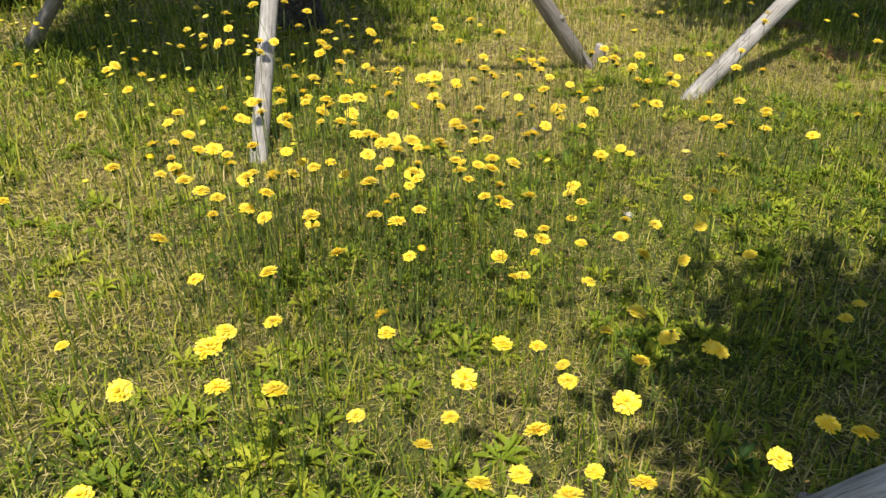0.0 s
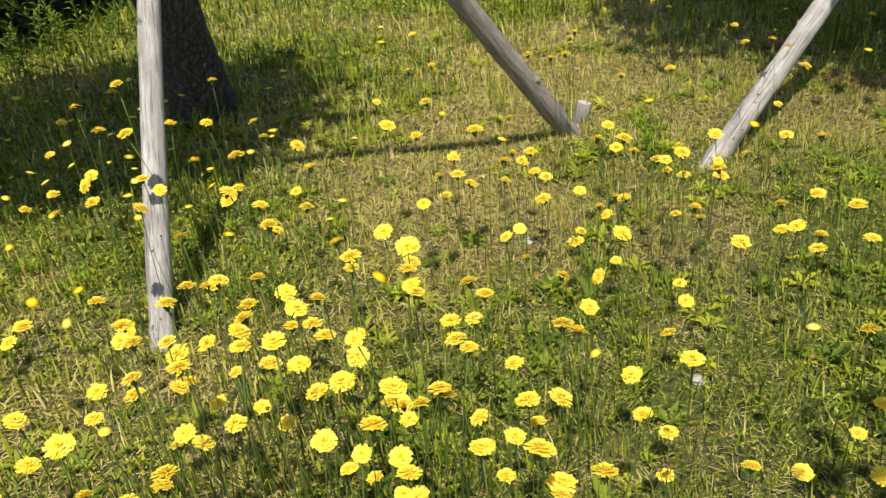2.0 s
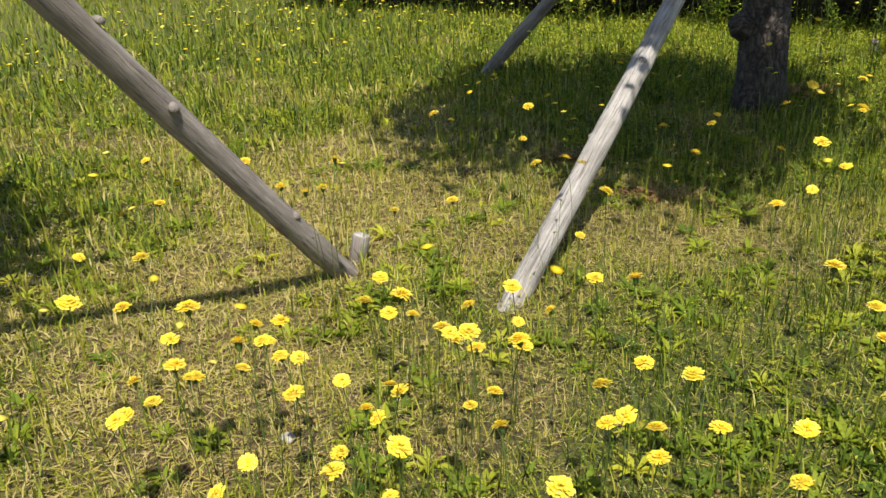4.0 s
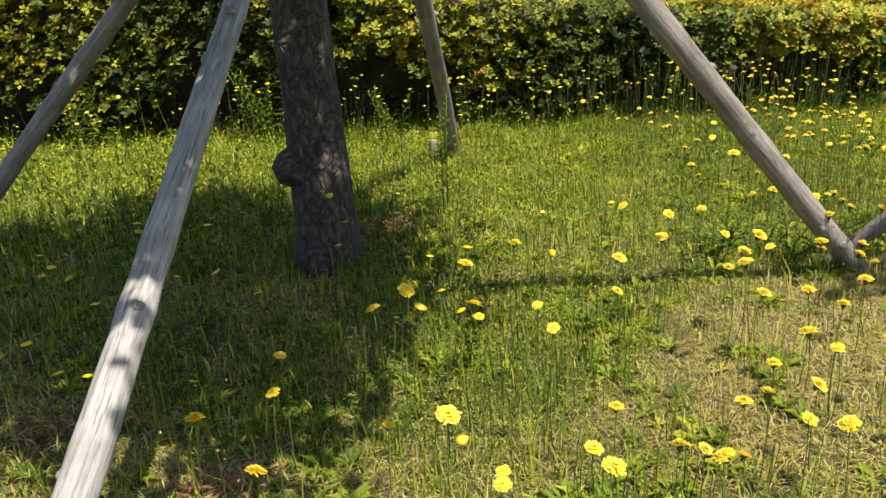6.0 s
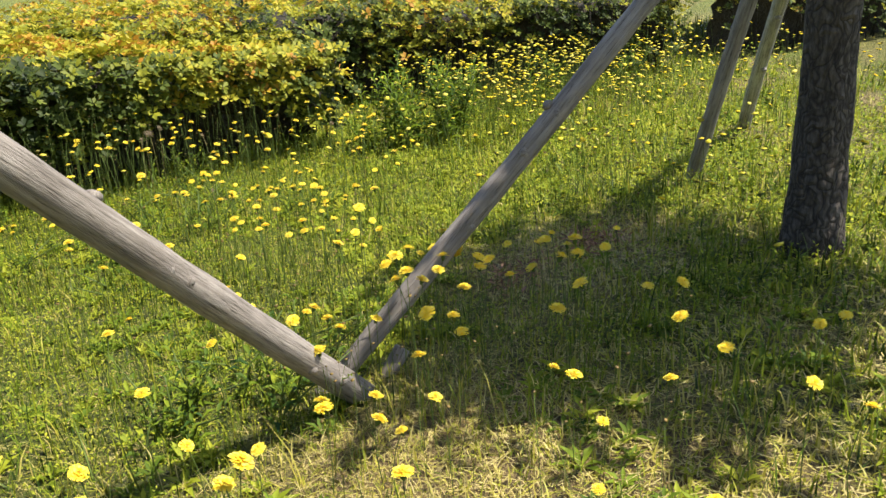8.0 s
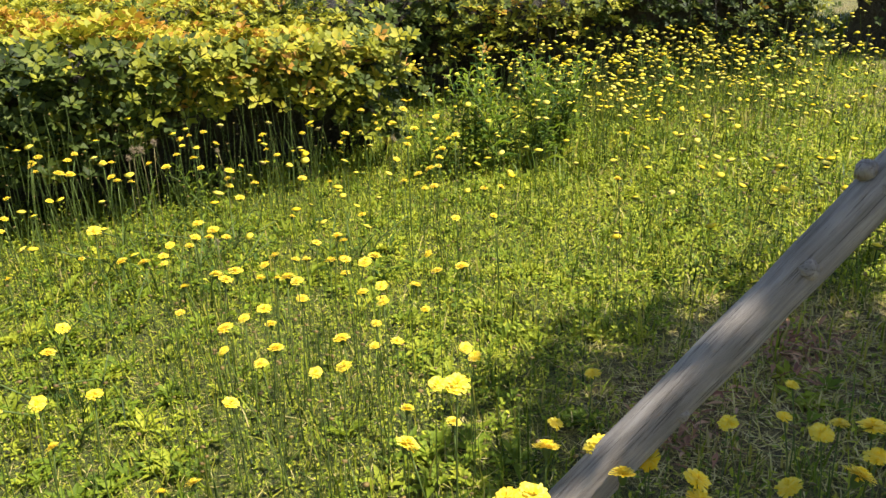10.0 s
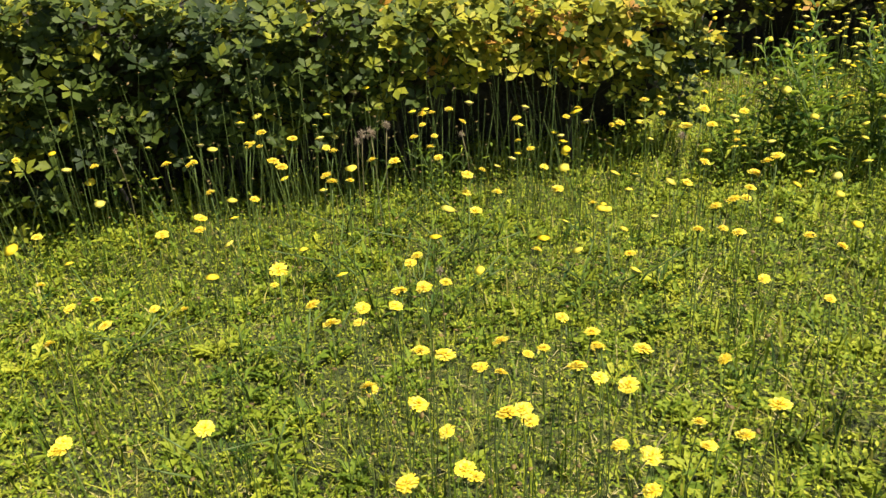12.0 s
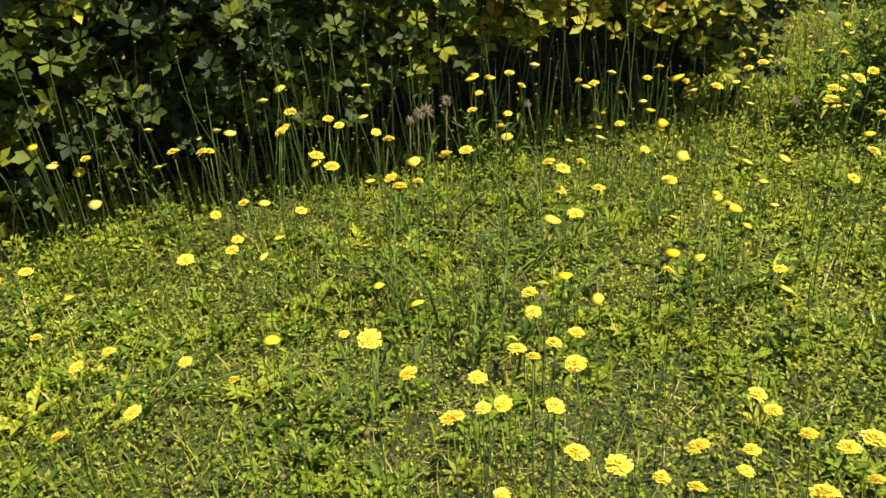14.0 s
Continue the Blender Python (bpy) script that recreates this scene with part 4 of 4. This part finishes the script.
BEDS.append([(2.18, 3.38, 0.37), (2.39, 3.08, 0.4), (2.51, 3.04, 0.3), (2.08, 3.24, 0.32), (2.43, 2.77, 0.3), (2.42, 2.65, 0.3), (2.6, 2.63, 0.29), (2.47, 2.7, 0.27), (2.23, 2.53, 0.3), (2.47, 2.47, 0.37), (2.54, 2.45, 0.25), (2.56, 2.34, 0.31), (2.5, 2.24, 0.41), (2.77, 2.05, 0.3), (3.18, 2.11, 0.26), (3.13, 1.99, 0.34), (3.0, 1.88, 0.35), (3.07, 1.82, 0.28), (2.95, 2.46, 0.27), (3.52, 2.07, 0.34), (2.87, 2.97, 0.3), (3.01, 3.06, 0.3), (3.12, 3.21, 0.3), (3.01, 3.3, 0.3), (3.43, 3.23, 0.4), (3.43, 3.14, 0.41), (3.47, 3.14, 0.34), (3.31, 3.19, 0.33), (2.6, 3.18, 0.44), (2.69, 3.45, 0.34), (3.09, 3.76, 0.35), (3.26, 3.51, 0.3)])   # between the trees
BEDS.append([(3.39, 2.76, 0.33), (3.47, 2.85, 0.29), (3.56, 2.55, 0.28), (3.66, 2.43, 0.35), (3.8, 2.59, 0.35), (4.02, 2.75, 0.33), (4.07, 2.65, 0.34), (3.67, 2.92, 0.37), (3.83, 2.91, 0.39), (3.97, 2.23, 0.32), (4.06, 2.17, 0.32), (3.56, 2.2, 0.35), (1.55, 3.19, 0.41), (1.66, 2.91, 0.43), (1.62, 2.54, 0.4), (1.51, 2.46, 0.37), (1.49, 2.35, 0.4), (1.6, 2.3, 0.3), (1.79, 2.43, 0.3), (1.75, 2.47, 0.3), (1.81, 2.39, 0.3), (1.85, 2.37, 0.3), (1.79, 3.25, 0.33), (2.21, 2.67, 0.3), (2.09, 2.56, 0.3), (2.09, 2.42, 0.3)])   # between the trees
BEDS.append([(-0.0, -1.57, 0.49), (0.06, -1.3, 0.54), (-0.18, -1.33, 0.46), (-0.52, -1.21, 0.37), (-0.36, -0.93, 0.44), (-0.18, -0.87, 0.48), (0.12, -0.85, 0.44), (0.15, -0.88, 0.42), (0.16, -1.03, 0.3), (0.34, -0.94, 0.3), (0.31, -0.81, 0.3), (0.33, -1.04, 0.3), (0.42, -1.3, 0.3), (0.54, -1.02, 0.3), (0.56, -1.1, 0.3), (0.72, -1.15, 0.51), (0.7, -1.21, 0.5), (0.77, -0.98, 0.35), (0.51, -1.28, 0.3), (0.36, -1.3, 0.3), (0.47, -1.22, 0.3), (0.13, -1.23, 0.51), (0.6, -0.47, 0.37), (0.57, -0.62, 0.4), (0.81, -0.55, 0.38), (0.69, -0.51, 0.35), (0.68, -0.81, 0.38), (0.68, -0.73, 0.43), (1.05, -0.69, 0.38), (1.12, -0.62, 0.33), (0.98, -0.9, 0.44), (1.04, -0.37, 0.43)])   # where the walk begins
BEDS.append([(1.07, -0.14, 0.34), (0.52, -0.71, 0.3), (0.52, -0.89, 0.3), (0.49, -0.66, 0.3), (0.41, -0.62, 0.3), (0.33, -0.65, 0.3), (0.48, -1.08, 0.3), (-0.68, -1.09, 0.39), (-0.14, -1.07, 0.44), (-0.0, -1.07, 0.52), (-0.09, -1.17, 0.49), (0.64, -0.18, 0.37), (0.79, -0.09, 0.38)])   # where the walk begins


singles = [place for bed in BEDS for place in bed]
for k, (x, y, h) in enumerate(singles[:300]):
    yellow_flower(x, y, h - gz(x, y), k, 0.72 if 0.75 * x + 0.9 * y > 6.0 else 0.95)
ex, ey = np.concatenate([np.stack(patch(*d)) for d in ((36, -0.45, -0.15, 0.3, 0.22), (18, -1.3, -0.1, 0.45, 0.4), (18, -0.3, 0.1, 0.5, 0.35), (20, -1.3, 0.8, 0.6, 0.5), (16, 0.3, 0.8, 0.5, 0.4), (20, 2.6, 3.0, 0.6, 0.5), (26, 4.2, 4.4, 0.5, 0.35))], 1)
extra = [(float(x), float(y), 0.42 + 0.1 * math.sin(3.7 * k)) for k, (x, y) in enumerate(zip(ex, ey))]
rest = np.array(singles[300:] + extra)
joined_flowers("more_yellow_flowers", singles[300:] + extra, 1.0, "yellow flowers on thin stems among the grass")

# the dense drifts further off, and the thin scatter between
DRIFTS = [(520, 7.7, 4.8, 0.8, 0.5, -25), (240, 8.3, 5.2, 0.7, 0.5, -35), (60, 6.3, 4.3, 0.7, 0.4, -20), (70, -1.7, 0.5, 0.9, 0.7, 0), (240, 8.6, 4.2, 1.0, 0.5, -35), (180, 9.0, 4.9, 0.7, 0.25, -38), (120, 9.5, 2.8, 1.4, 0.6, -30), (60, 5.2, 5.4, 0.8, 0.4, -25), (110, 3.6, 7.0, 1.4, 0.35, -24),
          (130, 2.6, 7.3, 1.6, 0.35, -24), (120, -1.5, 8.0, 1.4, 0.7, -20), (130, -2.8, 6.6, 1.0, 0.9, 0), (70, -2.9, 1.2, 0.7, 0.6, 0), (60, 0.6, 4.2, 1.0, 0.8, 0), (90, 5.9, 2.9, 0.5, 0.5, 0)]
dx, dy = np.concatenate([np.stack(patch(*d)) for d in DRIFTS], 1)
open_ground = (dx * 0.415 + dy * 0.91) < 7.75 + 0.6 * (dx > 6.2) * 3
dx, dy = dx[open_ground], dy[open_ground]
far_flowers("flower_drift", dx, dy, rng.uniform(0.22, 0.55, len(dx)), rng.uniform(0.013, 0.021, len(dx)), 71, "drift of yellow flowers in the long grass")

# spent heads and closed buds on bare stems
bx = np.concatenate([rest[:, 0], np.array(singles)[:170, 0].repeat(6), np.array(singles)[170:, 0], dx[::3]])
by = np.concatenate([rest[:, 1], np.array(singles)[:170, 1].repeat(6), np.array(singles)[170:, 1], dy[::3]])
bx, by = bx + rng.normal(0, 0.14, len(bx)), by + rng.normal(0, 0.14, len(by))
far_flowers("spent_flower_stems", bx, by, rng.uniform(0.15, 0.42, len(bx)), rng.uniform(0.004, 0.007, len(bx)), 72, "bare stems with closed brown buds", head=False)


# bare thin stems rising before the dark of the hedge
hx, hy = np.concatenate([np.stack(patch(*d)) for d in ((60, 4.1, 6.3, 0.35, 0.12, -24), (80, 4.6, 6.05, 0.4, 0.12, -24), (60, 5.3, 5.8, 0.35, 0.12, -24))], 1)
far_flowers("bare_tall_stems", hx, hy, rng.uniform(0.35, 0.72, len(hx)), rng.uniform(0.003, 0.006, len(hx)), 74, "tall bare flower stems in front of the hedge", head=False)

# dark seed spikes standing in the lit grass behind the trees
sx, sy = np.concatenate([np.stack(patch(*d)) for d in ((110, 2.4, 5.3, 0.5, 0.5), (90, 5.9, 3.7, 0.5, 0.35), (60, 0.2, 6.6, 0.6, 0.5))], 1)
far_flowers("plantain_spikes", sx, sy, rng.uniform(0.2, 0.42, len(sx)), rng.uniform(0.006, 0.011, len(sx)), 73, "dark brown seed spikes on thin stalks", head=False)


# ---- leafy weeds ----
def lance_leaves(base, dirs, lengths, widths, droop=0.25):
    """Narrow leaves from arrays, each of four triangles with a raised fold."""
    n = len(base)
    d = dirs / np.linalg.norm(dirs, axis=1)[:, None]
    side = np.cross(d, (0, 0, 1.0)); side /= np.linalg.norm(side, axis=1)[:, None] + 1e-9
    up = np.cross(side, d)
    L, W = lengths[:, None], widths[:, None]
    mid = base + d * L * 0.5 - up * L * 0.03
    tip = base + d * L - np.array([0, 0, 1.0]) * L * droop
    v = np.stack([base, base + d * L * 0.5 + side * W + up * W * 0.5, mid, base + d * L * 0.5 - side * W + up * W * 0.5, tip], 1)
    t = np.array([[0, 1, 2], [1, 4, 2], [0, 2, 3], [2, 4, 3]])[None] + np.arange(n)[:, None, None] * 5
    return v.reshape(-1, 3), t.reshape(-1, 3)


def leafy_weed(x, y, h, stems, spread, leaf, seed, label):
    r = np.random.default_rng(seed)
    thing = new("leafy_weed")
    thing.location = (x, y, gz(x, y))
    tagged(thing, label, "weed", "leafy weeds by the hedge")
    B, D, LN = [], [], []
    for s in range(stems):
        ox, oy = r.normal(0, spread * 0.4, 2)
        lx, ly = r.normal(0, spread * 0.6, 2)
        hh = h * r.uniform(0.65, 1.05)
        v, t = tube([(ox, oy, -0.02), (ox + lx * 0.3, oy + ly * 0.3, hh * 0.5), (ox + lx, oy + ly, hh)], [0.004, 0.0035, 0.002], 5, 0, seed + s)
        part("stem", tri_mesh("stem", v, t, [M_STEM], np.full(len(v), 0.35)), thing)
        n = int(hh / 0.018)
        f = np.linspace(0.15, 1, n)
        a = np.arange(n) * 2.4 + r.uniform(0, 6)
        B.append(np.stack([ox + lx * f * f, oy + ly * f * f, hh * f], 1))
        D.append(np.stack([np.cos(a), np.sin(a), 0.5 + 0.5 * f], 1))
        LN.append(leaf * r.uniform(0.7, 1.2, n) * (1.1 - 0.5 * f))
    B, D, LN = np.concatenate(B), np.concatenate(D), np.concatenate(LN)
    v, t = lance_leaves(B, D, LN, LN * 0.11, 0.3)
    lv = part("leaves", tri_mesh("leaves", v, t, [M_WEED], np.repeat(np.clip(r.normal(0.3, 0.18, len(B)), 0, 1), 5)), thing, "narrow drooping green leaves")
    lv["kind"] = "stuff"


LUSH = "lush green weed with narrow leaves beside the hedge"
for k, (x, y, h, n, s, lf) in enumerate([(6.4, 5.22, 0.66, 8, 0.2, 0.14), (6.62, 5.08, 0.62, 8, 0.2, 0.13), (6.9, 5.02, 0.55, 7, 0.2, 0.13), (6.2, 5.42, 0.45, 6, 0.18, 0.11), (7.3, 5.1, 0.5, 7, 0.22, 0.11),
                                         (8.1, 4.8, 0.5, 6, 0.3, 0.1), (8.9, 4.4, 0.5, 6, 0.3, 0.1), (4.1, 6.45, 0.22, 3, 0.08, 0.08), (2.6, 7.25, 0.5, 4, 0.15, 0.1), (1.7, 7.6, 0.8, 6, 0.22, 0.12),
                                         (0.4, 8.2, 0.55, 4, 0.2, 0.11), (-4.3, 2.7, 0.5, 9, 0.3, 0.11), (-4.45, 3.4, 0.5, 9, 0.3, 0.11), (-4.2, 4.1, 0.45, 8, 0.3, 0.11), (3.35, 3.85, 0.27, 12, 0.26, 0.1),
                                         (3.1, 3.98, 0.22, 10, 0.22, 0.09), (2.25, 5.2, 0.78, 2, 0.05, 0.08), (5.2, 6.1, 0.3, 4, 0.15, 0.08), (4.75, 5.9, 0.24, 5, 0.18, 0.07), (-2.2, 9.0, 0.5, 5, 0.25, 0.1), (4.1, 5.35, 0.22, 7, 0.2, 0.07), (4.55, 5.25, 0.26, 8, 0.22, 0.07), (3.85, 5.0, 0.18, 6, 0.2, 0.06), (5.1, 5.05, 0.22, 7, 0.2, 0.07), (4.4, 5.65, 0.28, 9, 0.25, 0.07), (4.9, 5.55, 0.26, 8, 0.22, 0.07), (3.7, 5.8, 0.2, 6, 0.2, 0.06)]):
    leafy_weed(x, y, h, n, s, lf, 500 + 20 * k, LUSH if k < 9 else "leafy green weed standing in the meadow")


def rosettes(name, n, reach, keep, size, tint, label):
    x, y, d = plan_points(n, reach, keep)
    n, per = len(x), 8
    a = np.arange(per)[None] * 2 * math.pi / per + rng.uniform(0, 6, (n, 1)) + rng.normal(0, 0.25, (n, per))
    rise = rng.uniform(0.15, 1.1, (n, per))
    L = np.repeat(size * rng.uniform(0.5, 1.3, (n, 1)), per, 1) * rng.uniform(0.7, 1.1, (n, per))
    base = np.repeat(np.stack([x, y, ground_z(x, y) + 0.003], 1), per, 0)
    v, t = lance_leaves(base, np.stack([np.cos(a), np.sin(a), rise], 2).reshape(-1, 3), L.ravel(), L.ravel() * 0.12, 0.2)
    c = np.repeat(np.clip(np.repeat(rng.normal(tint, 0.2, n), per), 0, 1), 5)
    tagged(new(name, tri_mesh(name, v, t, [M_WEED], c)), label, "weeds", kind="stuff")


rosettes("leaf_rosettes", 6500, 3.6, lambda x, y: np.clip(0.5 + 0.7 * waves(x, y, 0.8, 41) - 0.5 * dryness(x, y), 0, 1), 0.075, 0.5, "rosettes of bright green weed leaves in the turf")


rosettes("tall_leaf_tufts", 1600, 4.5, by_hedge, 0.11, 0.62, "tufts of bright leaves along the hedge foot")


def seed_head(x, y, h, radius, seed):
    """A gone-to-seed head: a ball of fine pale hairs on a thin stalk."""
    r = np.random.default_rng(seed)
    ob = new("seed_head")
    ob.location = (x, y, gz(x, y))
    tagged(ob, "pale brown fluffy seed head on a thin stalk", "seed head", "seed heads by the hedge")
    n = 60
    d = r.normal(0, 1, (n, 3))
    L = radius * r.uniform(0.6, 1.1, n)
    v, t = lance_leaves(np.zeros((n, 3)) + (0, 0, h), d, L, L * 0.06, 0.0)
    part("fluff", tri_mesh("fluff", v, t, [M_FLUFF], np.repeat(r.random(n), 5)), ob, "ball of fine pale hairs")
    v, t = stem_arrays(h, seed, 4, 0.0015)
    part("stem", tri_mesh("stem", v, t, [M_STEM], np.full(len(v), 0.9)), ob)


for k, (x, y, h, rr) in enumerate([(4.61, 5.71, 0.52, 0.035), (4.66, 5.74, 0.5, 0.04), (4.7, 5.7, 0.53, 0.03), (4.63, 5.78, 0.47, 0.03), (4.0, 6.35, 0.45, 0.02), (5.05, 5.75, 0.4, 0.025), (4.45, 5.1, 0.3, 0.025), (5.6, 5.2, 0.4, 0.03)]):
    seed_head(x, y, h, rr * 0.65, 820 + k)


# ---- litter: reddish dead fronds, twigs, pale stones ----
def litter(x, y, spread, n, seed):
    r = np.random.default_rng(seed)
    a = r.uniform(0, 6.28, n)
    px, py = x + r.normal(0, spread, n), y + r.normal(0, spread * 0.6, n)
    base = np.stack([px, py, ground_z(px, py) + r.uniform(0.005, 0.05, n)], 1)
    L = r.uniform(0.03, 0.08, n)
    v, t = lance_leaves(base, np.stack([np.cos(a), np.sin(a), r.normal(0.15, 0.3, n)], 1), L, L * 0.1, 0.1)
    ob = new("dead_leaf_litter", tri_mesh("dead_leaf_litter", v, t, [M_LITTER], np.repeat(r.random(n), 5)))
    tagged(ob, "reddish-brown heap of dead leaves on the turf", "dead leaves", "heaps of dead leaves", "stuff")


for k, (x, y, s, n) in enumerate([(3.0, 2.63, 0.06, 160), (1.85, 5.02, 0.12, 260), (0.35, 3.75, 0.12, 160), (5.2, 3.35, 0.12, 180), (0.75, 3.2, 0.08, 80), (4.6, 3.5, 0.1, 90)]):
    litter(x, y, s, n, 600 + k)


def fallen_twig(points, r0, seed):
    pts = [(x, y, gz(x, y) + 0.012 + dz) for x, y, dz in points]
    v, t = tube(pts, np.linspace(r0, r0 * 0.5, len(pts)), 7, 0.06, seed)
    tagged(new("fallen_twig", tri_mesh("fallen_twig", v, t, [M_CUT], smooth=True)), "pale dry twig lying on the ground", "twig", "fallen twigs")


fallen_twig([(3.23, 2.55, 0.0), (3.19, 2.47, 0.012), (3.14, 2.36, 0.004), (3.08, 2.25, 0.01)], 0.008, 1)
fallen_twig([(2.45, 2.27, 0.0), (2.52, 2.2, 0.01), (2.6, 2.15, 0.0)], 0.006, 2)


def stone(x, y, r, seed):
    q = np.random.default_rng(seed)
    bm = bmesh.new()
    bmesh.ops.create_icosphere(bm, subdivisions=2, radius=r)
    for v in bm.verts:
        v.co *= 1 + 0.12 * q.normal()
        v.co.z *= 0.6
    me = bpy.data.meshes.new("stone")
    bm.to_mesh(me); bm.free()
    me.materials.append(M_STONE)
    ob = new("stone", me)
    ob.location = (x, y, gz(x, y) + r * 0.3)
    tagged(ob, "small pale stone lying in the turf", "stone", "pale stones")


stone(0.25, 0.72, 0.02, 1)
stone(-0.42, 1.35, 0.022, 2)
